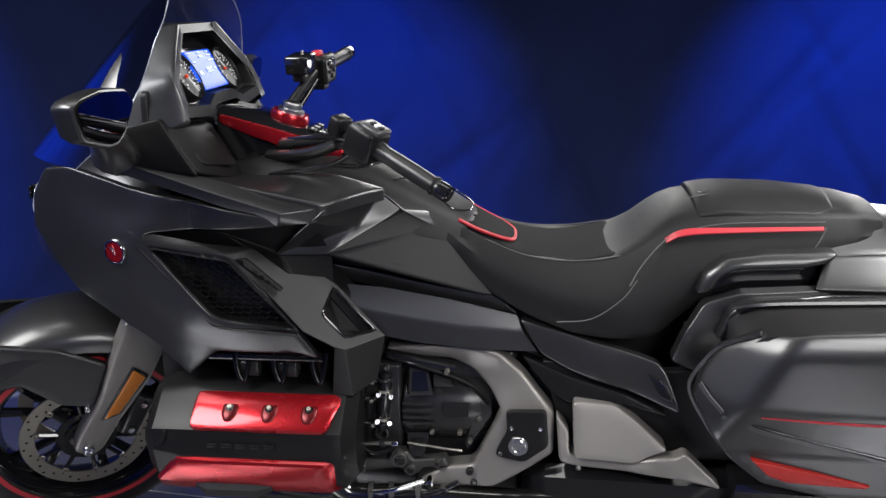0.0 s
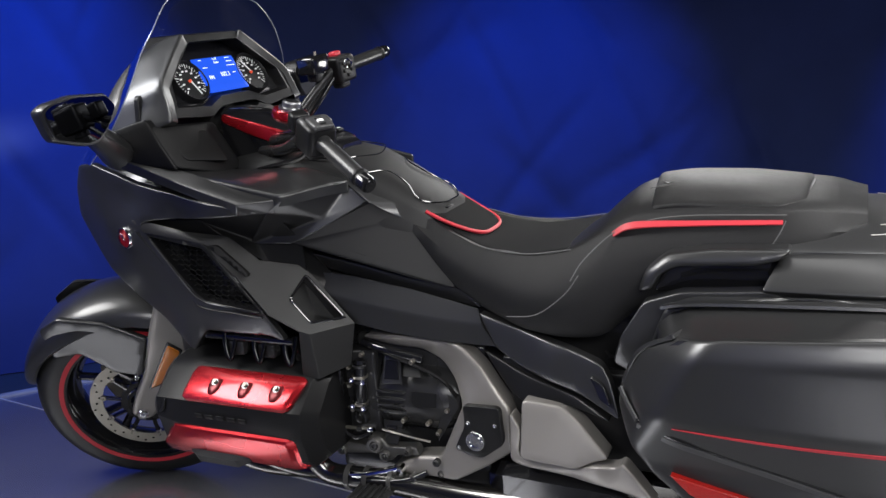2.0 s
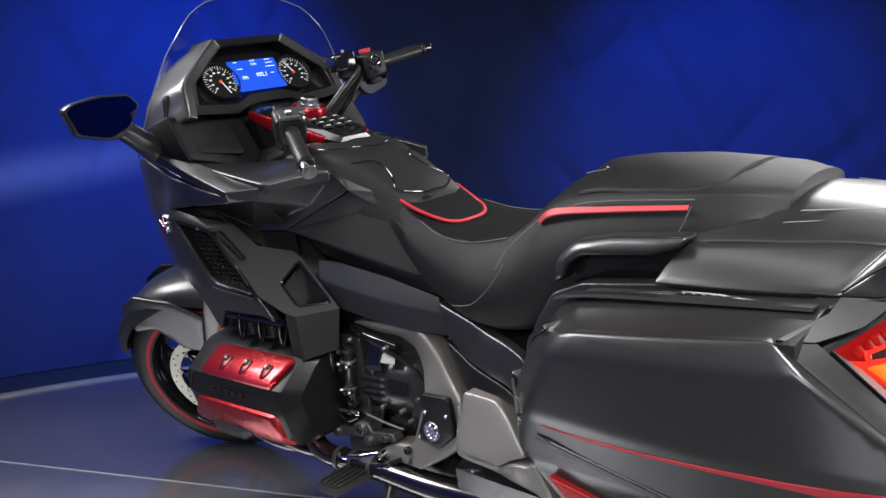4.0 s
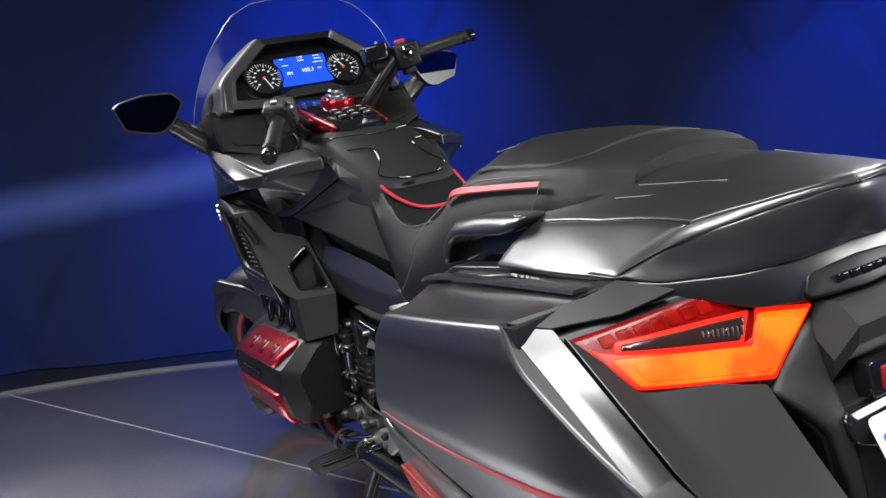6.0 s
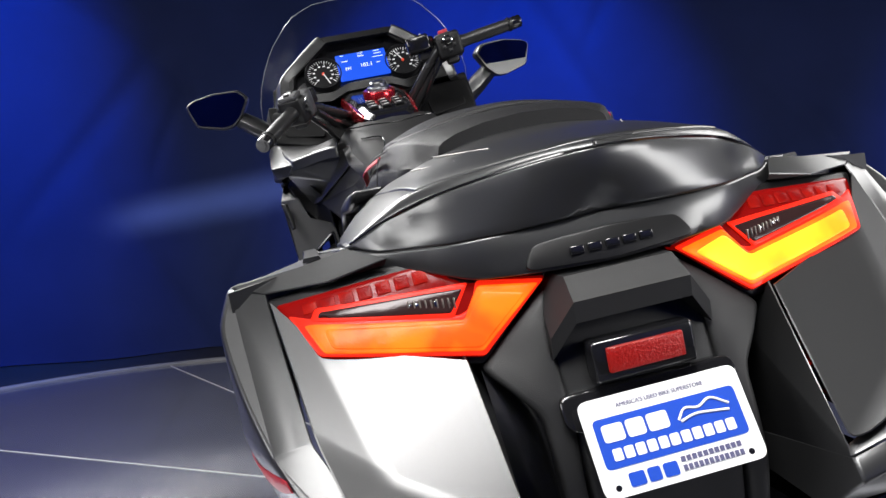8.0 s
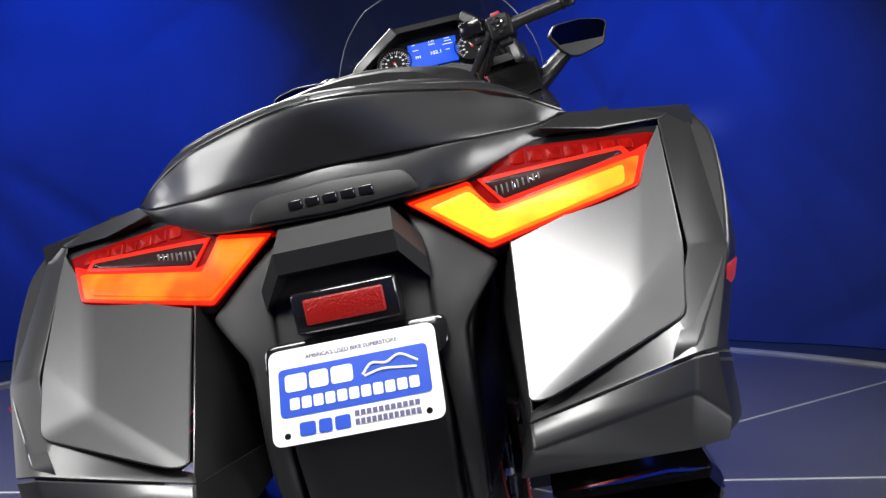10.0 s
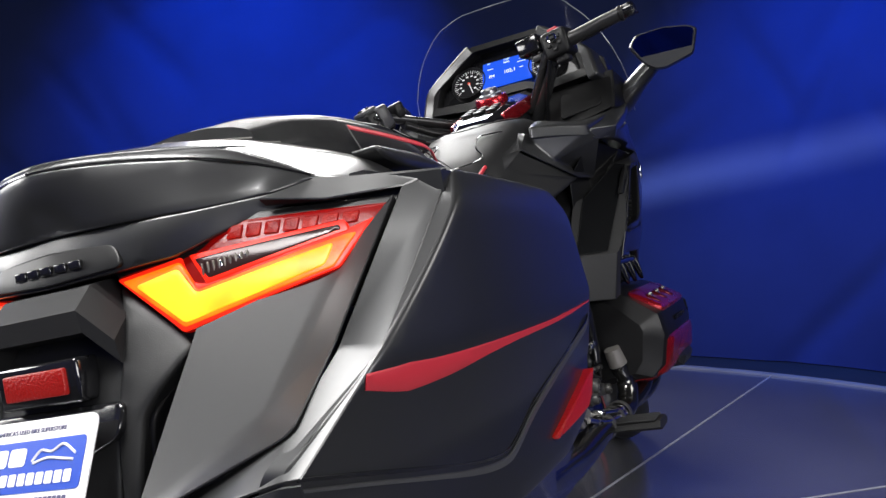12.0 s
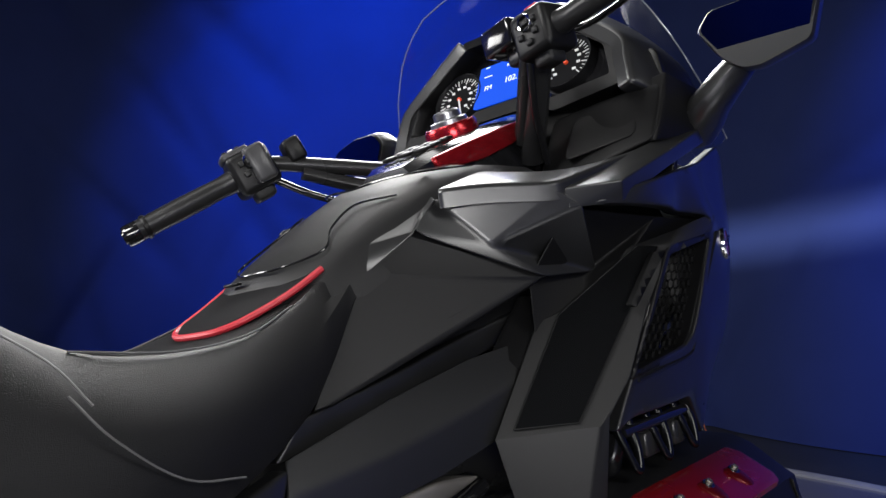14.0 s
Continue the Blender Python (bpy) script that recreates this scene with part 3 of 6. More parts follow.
def wheel(name, centre, radius, width, steer, disc_r, disc_w, sides=SIDES):
    """Tyre, cast rim with spokes, red rim tape, brake discs."""
    done = steered if steer else (lambda o: o)
    h, rim = width / 2, radius - 0.088
    prof = []
    for a in np.linspace(-100, 100, 25):
        s = math.sin(radians(a))
        prof.append((radius - 0.06 + 0.06 * math.cos(radians(a)) - 0.02 * max(0, abs(a) - 70) / 30, h * (abs(s) ** 0.85) * (1 if s > 0 else -1)))
    prof = [(rim - 0.004, -h * 0.72)] + prof + [(rim - 0.004, h * 0.72)]
    tyre = done(lathe("tyre", prof, RUBBER, bike, (0, 1, 0), centre, 72, closed=True, label="worn black rubber tyre"))
    rimring = done(lathe("rim", [(rim + 0.018, -h * 0.96), (rim + 0.020, -h * 0.85), (rim - 0.004, -h * 0.7), (rim - 0.014, 0), (rim - 0.004, h * 0.7),
                                 (rim + 0.020, h * 0.85), (rim + 0.018, h * 0.96), (rim + 0.002, h * 0.98), (rim - 0.012, h * 0.75), (rim - 0.028, 0), (rim - 0.012, -h * 0.75), (rim + 0.002, -h * 0.98)],
                         GLOSS, bike, (0, 1, 0), centre, 72, closed=True, label="gloss black cast wheel rim"))
    for s in SIDES:
        done(lathe("rim_tape", [(rim + 0.004, s * h * 1.02), (rim + 0.0165, s * h * 1.02), (rim + 0.0175, s * h * 0.94), (rim + 0.003, s * h * 0.95)], STRIPE, rimring, (0, 1, 0), centre, 72, closed=True, label="red rim tape"))
    hub = done(lathe("hub", [(0.001, -0.06), (0.035, -0.06), (0.045, -0.03), (0.04, 0), (0.045, 0.03), (0.035, 0.06), (0.001, 0.06)], GLOSS, rimring, (0, 1, 0), centre, 32))
    for k in range(5):
        for off in (-9, 9):
            a = radians(72 * k + off)
            b = radians(72 * k + off * 1.5)
            p0, p1 = Vector((math.cos(a), 0, math.sin(a))), Vector((math.cos(b), 0, math.sin(b)))
            done(tube("spoke", [Vector(centre) + p0 * 0.035, Vector(centre) + p0 * 0.11, Vector(centre) + p1 * (rim - 0.018)], [0.014, 0.011, 0.013], GLOSS, rimring, sides=8, per=3))
    for s in sides:
        y = s * disc_w
        ring = done(lathe("brake_disc", [(disc_r, y - 0.0025), (disc_r, y + 0.0025), (disc_r - 0.034, y + 0.0025), (disc_r - 0.034, y - 0.0025)], STEEL, bike, (0, 1, 0), centre, 72, closed=True, label="drilled steel brake disc"))
        bm = bmesh.new()
        for k in range(40):
            a = 2 * math.pi * k / 40
            rr = disc_r - (0.008, 0.017, 0.026, 0.017)[k % 4]
            c = Vector(centre) + Vector((rr * math.cos(a), y + s * 0.0028, rr * math.sin(a)))
            bmesh.ops.create_circle(bm, cap_ends=True, segments=8, radius=0.0034, matrix=Matrix.Translation(c) @ Matrix.Rotation(radians(90), 4, "X"))
        done(tagged(part("drill_holes", bm, GLOSS, ring), kind="stuff"))
        done(lathe("disc_carrier", [(0.07, y - 0.003), (0.07, y + 0.003), (0.052, y + 0.003), (0.052, y - 0.003)], GLOSS, ring, (0, 1, 0), centre, 40, closed=True))
        for k in range(10):
            a = 2 * math.pi * (k + 0.5) / 10
            d = Vector((math.cos(a), 0, math.sin(a)))
            b0, b1 = Vector(centre) + d * 0.066 + Vector((0, y, 0)), Vector(centre) + d * (disc_r - 0.036) + Vector((0, y, 0))
            done(tube("carrier_arm", [b0, b1], 0.006, GLOSS, ring, sides=6))
            done(bolt(ring, b1 + Vector((0, s * 0.003, 0)), (0, s, 0), 0.0085, STEEL, "disc_rivet", 0.004))
        done(lathe("sensor_ring", [(0.05, y + s * 0.006), (0.05, y + s * 0.01), (0.041, y + s * 0.01), (0.041, y + s * 0.006)], DARK, ring, (0, 1, 0), centre, 40, closed=True))


wheel("front_wheel", AXLE, 0.306, 0.125, True, 0.152, 0.068)
wheel("rear_wheel", Vector((0.70, 0, 0.350)), 0.300, 0.19, False, 0.14, 0.08, (1,))


def front_end():
    """Fork legs, calipers, fender and steering bits, built straight and then turned."""
    k, perp = RAKE, Vector((-RAKE.z, 0, RAKE.x))
    for s in SIDES:
        def at(along, across, w):
            p = AXLE + k * along + perp * across
            return (p.x, w, p.z)
        leg = steered(skin("fork_cover", [at(-0.02, 0.028, .118), at(0.03, 0.034, .12), at(0.14, 0.03, .125), at(0.27, 0.05, .135), at(0.38, 0.06, .14),
                                          at(0.38, -0.05, .14), at(0.24, -0.055, .135), at(0.1, -0.04, .123), at(0.0, -0.035, .118), at(-0.025, -0.015, .117)], bike, SILVER, s, depth=0.035, r=0.009, rc=0.015,
                           label="satin grey fork leg cover"))
        ref = steered(skin("side_reflector", [at(0.10, 0.002, .133), at(0.13, -0.026, .134), at(0.25, -0.04, .144), at(0.262, -0.005, .144)], bike, AMBER, s, depth=0.012, r=0.004, rc=0.006, label="amber side reflector on the fork"))
        steered(skin("reflector_frame", [at(0.092, 0.006, .130), at(0.126, -0.031, .131), at(0.256, -0.046, .141), at(0.270, 0.0, .141)], ref, GLOSS, s, depth=0.012, r=0.003, rc=0.008))
        steered(bolt(bike, AXLE + Vector((0, s * 0.116, 0)), (0, s, 0), 0.016, CHROME, "axle_nut", 0.014))
        steered(tube("fork_tube", [AXLE + k * 0.3 + Vector((0, s * 0.1, 0)), AXLE + k * 0.62 + Vector((0, s * 0.1, 0))], 0.026, ENGINE, bike))
        # caliper behind the leg
        c = AXLE + k * 0.1 - perp * 0.085 + Vector((0, s * 0.07, 0))
        cal = steered(block("brake_caliper", c, (0.05, 0.05, 0.13), ENGINE, bike, "black brake caliper", 0.01, Matrix.Rotation(radians(28), 3, "Y")))
        for d in (-0.04, 0.04):
            steered(bolt(cal, c + k * d + Vector((0, s * 0.027, 0)), (0, s, 0), 0.009, CHROME))
        steered(bolt(bike, AXLE + k * 0.115 + perp * 0.045 + Vector((0, s * 0.118, 0)), (0, s, 0), 0.007, CHROME, "fender_bolt"))
        # side skirt of the fender
        steered(skin("fender_skirt", [at(0.12, 0.03, .115), at(0.10, 0.1, .105), at(0.13, 0.20, .10), at(0.09, 0.26, .095), at(0.16, 0.315, .088), at(0.22, 0.28, .10), at(0.255, 0.16, .115), at(0.25, 0.05, .125)], bike, PAINT, s, depth=0.01, r=0.006, label="satin black fender skirt"))
    # fender shell round the tyre
    secs = []
    for a in np.linspace(163, 62, 24):
        # angle about the axle, 180 is straight ahead
        d = Vector((math.cos(radians(a)), 0, math.sin(radians(a))))
        u = (163 - a) / 101
        wdt = 0.028 + 0.082 * min(1, u * 2.6) ** 0.6
        top = 0.333 + 0.012 * math.sin(u * math.pi) + 0.02 * max(0, u - 0.7)
        drop = 0.03 + 0.03 * min(1, u * 2)
        sec = []
        for b in np.linspace(-1, 1, 15):
            y = wdt * math.sin(b * 1.45) / math.sin(1.45)
            sec.append(AXLE + d * (top - drop * abs(b) ** 2.6) + Vector((0, y, 0)))
        sec += [AXLE + d * (top - 0.006 - drop * abs(b) ** 2.6) + Vector((0, 0.94 * wdt * math.sin(b * 1.45) / math.sin(1.45), 0)) for b in np.linspace(1, -1, 15)]
        secs.append(sec)
    steered(loft("front_fender", secs, PAINT, bike, "satin black front fender"))


front_end()


def fairing():
    """Nose, side panels, grilles, ducts."""
    secs = []
    for x, w, z0, z1 in ((-0.945, 0.035, 0.85, 0.89), (-0.928, 0.09, 0.81, 0.925), (-0.895, 0.145, 0.785, 0.962), (-0.85, 0.188, 0.76, 1.0), (-0.77, 0.235, 0.73, 1.05), (-0.66, 0.262, 0.71, 1.065), (-0.58, 0.27, 0.70, 1.05), (-0.5, 0.27, 0.70, 1.0)):
        zc, h = (z0 + z1) / 2, (z1 - z0) / 2
        secs.append([(x, w * abs(math.cos(a)) ** 0.7 * (1 if math.cos(a) > 0 else -1), zc + h * abs(math.sin(a)) ** 0.7 * (1 if math.sin(a) > 0 else -1)) for a in np.linspace(0, 2 * math.pi, 32, endpoint=False)])
    loft("nose_cowl", secs, PAINT, bike, "satin black nose cowl")
    for s in SIDES:
        side = skin("side_fairing", [(-.858, .210, .90), (-.83, .214, .85), (-.775, .222, .765), (-.605, .245, .655), (-.52, .255, .578), (-.455, .278, .64), (-.44, .283, .648), (-.266, .290, .65),
                                     (-.222, .29, .638), (-.262, .302, .705), (-.318, .308, .785), (-.388, .316, .862), (-.42, .315, .876), (-.548, .303, .893), (-.575, .303, .902), (-.548, .306, .911), (-.42, .316, .921), (-.30, .318, .928), (-.240, .300, .932), (-.275, .312, .945), (-.45, .310, .975), (-.60, .287, 1.0), (-.735, .262, 1.038), (-.80, .24, 1.03), (-.845, .218, .97)],
                    bike, PAINT, s, holes=[[(-.560, .876), (-.392, .856), (-.266, .708), (-.418, .724), (-.445, .738)]], extra=[(-.70, .272, .90), (-.62, .288, .80), (-.50, .292, .70), (-.62, .280, .95), (-.46, .302, .92), (-.35, .30, .69)], label="satin black side fairing panel")
        # honeycomb intake grille set back in its opening
        grille(side, s)
        skin("grille_frame", [(-.582, .299, .888), (-.386, .315, .866), (-.252, .303, .700), (-.420, .297, .711), (-.452, .296, .728)], side, DARK, s, holes=[[(-.557, .874), (-.394, .854), (-.268, .710), (-.418, .726), (-.443, .740)]], r=0.003, depth=0.03, lift=0.002, rc=.010)
        tube("grille_bead", [(x, s * (w + .003), z) for x, w, z in ((-.588, .2985, .883), (-.52, .2975, .805), (-.456, .2965, .727), (-.428, .298, .709), (-.34, .302, .703), (-.262, .3055, .698))], .0026, DARK, side, sides=8)
        # louvre slot behind the grille
        skin("side_louvre", [(-.374, .318, .862), (-.356, .306, .861), (-.286, .297, .795), (-.292, .303, .790)], side, MATT, s, lift=0.0035, r=0.001, depth=0.006, rc=0.003)
        fairing_leg(s)
        # round badge
        b = Vector((-0.64, s * 0.288, 0.865))
        nrm = Vector((-0.28, s * 1.0, 0.0))
        badge = lathe("badge", [(0.001, 0.004), (0.021, 0.004), (0.023, 0.002), (0.024, -0.006)], RED, bike, nrm, b, 28, label="round red enamel badge")
        lathe("badge_rim", [(0.0225, 0.005), (0.025, 0.005), (0.0265, 0.001), (0.0265, -0.006)], CHROME, badge, nrm, b, 28)
        for q in range(3):
            block("badge_wing", b + nrm.normalized() * 0.0045 + Vector((0.002 * q, 0, 0.007 - q * 0.006)), (0.022 - 0.004 * q, 0.002, 0.0028), CHROME, badge, bevel=0.0008, turn=Matrix.Rotation(s * radians(-16), 3, "Z") @ Matrix.Rotation(radians(25), 3, "Y"))
        # turn signal sliver and headlight at the nose
        skin("headlight_lens", [(-.893, .150, .925), (-.852, .190, .985), (-.828, .206, 1.0), (-.838, .206, .965), (-.872, .174, .900)], bike, HEADLENS, s, lift=0.002, r=0.003, depth=0.02, label="narrow headlight lens")
        # dashboard side under the instruments, its pocket, and the ledge to the tank
        dash = skin("dash_side", [(-.508, s * .292, 1.122), (-.490, s * .25, 1.120), (-.485, s * .10, 1.108), (-.425, s * .09, 1.0), (-.405, s * .17, .992), (-.445, s * .292, 1.03)], bike, MATT, dep="x", r=.006, depth=.03, label="satin black dashboard side")
        skin("pocket_lid", [(-.496, s * .258, 1.102), (-.474, s * .150, 1.096), (-.415, s * .155, 1.022), (-.452, s * .266, 1.042)], dash, MATT, dep="x", r=.004, depth=.016, lift=.010, rc=.015, label="grained pocket lid")
        patch("dash_flank", [(-.515, .294, 1.14), (-.48, .296, 1.08), (-.445, .294, 1.025)], [(-.615, .305, 1.115), (-.61, .305, 1.08), (-.60, .300, 1.04)], bike, MATT, s, depth=.02)
        skin("tank_ledge", [(-.46, s * .292, 1.022), (-.30, s * .284, .985), (-.2, s * .272, .962), (-.09, s * .16, .972), (-.2, s * .15, 1.0), (-.36, s * .14, .995), (-.43, s * .14, .998)], bike, PAINT, dep="z", r=.005, depth=.02, lift=.004, label="satin black ledge beside the tank")


def fairing_leg(s):
    """The angular arm from the grille down to the engine: ridge, folded panel with its duct or flush panel, foot; the
    channel behind it and the blade above."""
    def flat(x, z):
        """A point of the leg's one large plane."""
        return (x, .655 - 1.04 * x - .86 * z, z)
    V = dict(n=(-.605, .296, .910), l=(-.562, .307, .886), m=(-.56, .301, .909), r=(-.45, .308, .892), f=flat(-.395, .872), h=flat(-.352, .872),
             c=flat(-.288, .814), g=flat(-.318, .790), k=flat(-.247, .706), t=flat(-.213, .788), a=flat(-.206, .772), d=flat(-.221, .728),
             b=flat(-.172, .672), e=flat(-.115, .670), R=flat(-.099, .657))
    V.update(dict(B=flat(-.169, .653), o=flat(-.190, .664)) if s < 0 else dict(B=flat(-.188, .654), o=flat(-.206, .668)))
    whole = "fhg hcg gct gtd gdk tad dbk kbo obB beRB tRea"
    leg = shell("fairing_leg", V, ("nlm lfrm fhr " + whole) + ("" if s < 0 else " adbe"), LEGSKIN, bike, s, crease=.004, depth=.03, label="matt black angular fairing leg")
    if s < 0:
        ring = [V[k] for k in "aebd"]
        mid = np.mean(ring, 0)
        lip = [tuple(mid + (np.array(p) - mid) * .955) for p in filleted(ring, .010)]
        tube("duct_lip", [(x, s * w, z) for x, w, z in lip + lip[:1]], .0032, GLOSS, leg, sides=8, per=1, label="gloss black duct lip")
        inn = np.array((.61, .58, .54)) * -.03
        deep = {k: tuple(np.array(V[k]) + inn) for k in "aebd"}
        deep["p"] = tuple((np.array(deep["a"]) + deep["d"]) / 2 * .35 + (np.array(deep["e"]) + deep["b"]) / 2 * .65 + inn * .5)
        shell("duct_vane", deep, "adp dbp bep eap", MATT, leg, s, crease=.004, depth=.004, label="black duct vane")
    else:
        P = dict(a=flat(-.119, .664), b=flat(-.174, .661), c=flat(-.379, .866), d=flat(-.362, .872), e=flat(-.237, .794))
        up = np.array((.61, .58, .54)) * .003
        shell("flush_panel", {k: tuple(np.array(p) + up) for k, p in P.items()}, "abce ced", PANELBLACK, leg, s, depth=.008, label="smooth dark flush panel")
        edge = [tuple((np.array(P[k]) + up * .8) * (1, s, 1)) for k in "abcdea"]
        tube("panel_gap", edge, .0014, MATT, leg, sides=6, per=1)
    F = dict(B=V["B"], o=V["o"], R=V["R"], p=(-.200, .274, .556), q=(-.157, .270, .548), r=(-.118, .200, .556), i=(-.20, .18, .57), j=(-.21, .19, .67))
    shell("leg_foot", F, "BRrq oBqp opij qri", LEGSKIN, leg, s, crease=.003, depth=.004, label="satin black foot of the fairing leg")
    C = dict(a=(-.575, .288, .905), b=(-.42, .292, .917), c=(-.235, .262, .932), d=(-.318, .222, .848), e=(-.205, .205, .846), f=(-.205, .200, .775), g=(-.285, .236, .806), h=(-.345, .275, .862))
    shell("fairing_channel", C, "cde bcd bdh abh dgh defg", MATT, bike, s, crease=.008, depth=.006, label="satin black channel behind the fairing leg")
    patch("leg_infill", [(-.285, .236, .806), (-.215, .200, .775), (-.12, .180, .660)], [(-.235, .160, .83), (-.15, .150, .74), (-.08, .148, .65)], bike, DARK, s, depth=.01, r=.002)
    L = dict(a=(-.605, .280, 1.064), b=(-.40, .287, 1.013), c=(-.215, .274, .957), d=(-.600, .301, 1.054), e=(-.43, .322, 1.004), f=(-.272, .326, .957),
             g=(-.605, .297, 1.030), h=(-.43, .316, .982), i=(-.282, .316, .931), j=(-.213, .279, .930))
    shell("shoulder_blade", L, "deba efcb dehg efih fcji", PAINT, bike, s, crease=.003, depth=.01, label="satin black shoulder blade with a flat top")


def grille(parent, s):
    """Honeycomb mesh, and the black duct behind it."""
    poly = np.array([(-.572, .884), (-.388, .862), (-.258, .702), (-.418, .716), (-.452, .732)])
    surf = spline_surface(poly, np.array([.278, .294, .288, .284, .283]))
    verts, faces = [], []

    def bar(a, b):
        n = 1
        for i in range(n):
            seg = np.array([a + (b - a) * i / n, a + (b - a) * (i + 1) / n])
            if not inside(poly, seg.mean(0)[None])[0]:
                continue
            w = surf(seg)
            d = (b - a) / np.linalg.norm(b - a)
            o = np.array((-d[1], d[0])) * 0.0011
            k = len(verts)
            for q, ww in zip(seg, w):
                verts.extend([(q[0] - o[0], s * ww, q[1] - o[1]), (q[0], s * (ww + 0.003), q[1]), (q[0] + o[0], s * ww, q[1] + o[1])])
            faces.extend([(k, k + 1, k + 4, k + 3), (k + 1, k + 2, k + 5, k + 4)])
    done, cell = set(), np.array((.0125, .0072))
    turn = np.array(((math.cos(-.28), -math.sin(-.28)), (math.sin(-.28), math.cos(-.28))))
    for m in range(-22, 23):
        for k in range(-26, 27):
            c = np.array((1.5 * m, math.sqrt(3) * (k + .5 * (m % 2))))
            ring = [c + np.array((math.cos(a), math.sin(a))) for a in np.arange(6) * math.pi / 3]
            for a, b in zip(ring, ring[1:] + ring[:1]):
                key = tuple(np.round((a + b) * 5).astype(int))
                if key not in done:
                    done.add(key)
                    bar(*[turn @ (q * cell) + np.array((-.415, .79)) for q in (a, b)])
    link("grille_mesh", mesh_of("grille_mesh", verts, faces, DARK, False), parent, "black honeycomb grille mesh")
    skin("grille_duct", [(-.59, .24, .895), (-.385, .255, .87), (-.25, .255, .695), (-.43, .25, .705)], parent, GLOSS, s, r=0.002, depth=0.003)


fairing()

# low beam: a lamp behind an added slit, which draws a level line on the curtain ahead
beam = bpy.data.lights.new("headlight_beam", "SPOT")
beam.energy, beam.color, beam.spot_size, beam.spot_blend, beam.shadow_soft_size = 260, (0.85, 0.92, 1.0), radians(80), 0.5, 0.0008
beam_ob = new("headlight_beam", beam)
beam_ob.parent = bike
beam_ob.matrix_local = look((-.957, 0, .93), (-3, 0, .93))
# slit plates added only to shape the beam, no part of the bike
for dz in (-1, 1):
    block("added_slit_plate", (-.972, 0, .93 + dz * .0079), (.006, .05, .0145), GLOSS, bike, bevel=.0003)


def tank():
    """Fuel tank cover, its side panels, and the side covers down to the frame."""
    secs = []
    for x, zt, w1, w2, zb in ((-.46, 1.03, .10, .17, .9), (-.38, 1.04, .12, .18, .85), (-.30, 1.04, .125, .175, .82), (-.22, 1.038, .125, .165, .80), (-.14, 1.02, .125, .16, .79), (-.05, .975, .118, .148, .77), (.02, .935, .11, .135, .75), (.07, .905, .10, .125, .73), (.085, .888, .09, .12, .73)):
        half = [(0, zt), (w1 * .5, zt - .004), (w1 * .85, zt - .014), (w1, zt - .032), (w1 + (w2 - w1) * .4, zt - .06), (w2, zt - .11), (w2 - .005, (zt + zb) / 2 - .05), (w2 - .03, zb)]
        secs.append([(x, w, z) for w, z in half] + [(x, -w, z) for w, z in reversed(half[1:])])
    top = loft("tank_cover", secs, TANK, bike, "satin black tank cover", angle=60)
    # shut lines of the lids on top
    for pts in ([(-.23, -.118, 1.022), (-.15, -.105, 1.015), (-.115, -.06, 1.013), (-.10, 0, 1.008), (-.115, .06, 1.013), (-.15, .105, 1.015), (-.23, .118, 1.022)],
                [(-.085, -.10, .982), (-.05, -.055, .977), (.0, -.06, .947), (.04, -.085, .917), (.075, -.04, .903), (.078, 0, .902), (.075, .04, .903), (.04, .085, .917), (.0, .06, .947), (-.05, .055, .977), (-.085, .10, .982)]):
        tube("shut_line", [(x, y, z - .0005) for x, y, z in pts], .0016, GLOSS, top, sides=6)
    block("filler_latch", (.088, -.04, .893), (.008, .03, .004), DARK, top, bevel=.0015)
    for s in SIDES:
        U = dict(a=(-.319, .236, .848), b=(-.207, .226, .850), c=(-.061, .141, .927), d=(-.153, .190, .897), e=(-.225, .288, .931), f=(-.200, .272, .952), g=(-.107, .142, .966))
        shell("tank_side_upper", U, "bcd abd ade dcg dgf dfe", PAINT, bike, s, crease=.006, depth=.02, label="satin black folded upper tank side panel")
        T = dict(a=(-.128, .118, .976), b=(.006, .104, .916), c=(.012, .120, .880), d=(-.057, .141, .927), e=(-.104, .146, .966))
        shell("tank_shoulder", T, "bcd abd ade", PAINT, bike, s, crease=.004, depth=.01, label="satin black shoulder strip of the tank")
        W = dict(b=(-.204, .221, .845), c=(-.058, .137, .921), t=(.013, .118, .877), l=(.139, .140, .727), k=(-.19, .206, .834))
        shell("tank_side_lower", W, "bct btl blk", TANK, bike, s, crease=.008, depth=.02, label="satin black folded lower tank side panel")
        skin("frame_cover", [(-.236, .16, .808), (.0, .14, .757), (.145, .135, .73), (.19, .14, .69), (.0, .135, .715), (-.2, .14, .765)], bike, PAINT, s, lift=-0.004, depth=0.02)
        C = dict(a=(-.222, .172, .768), b=(-.11, .160, .757), c=(.03, .150, .730), d=(.185, .150, .695), e=(-.205, .196, .735), f=(-.085, .182, .700), g=(.06, .176, .676), h=(.198, .164, .662),
                 i=(-.150, .190, .662), j=(-.103, .182, .652), k=(-.02, .176, .635), l=(.09, .176, .625), m=(.230, .166, .618))
        shell("side_cover", C, "abfe bcgf cdhg efji fgkj gmlk ghm", PAINT, bike, s, crease=.007, depth=.02, label="satin grey-black folded side cover")


tank()


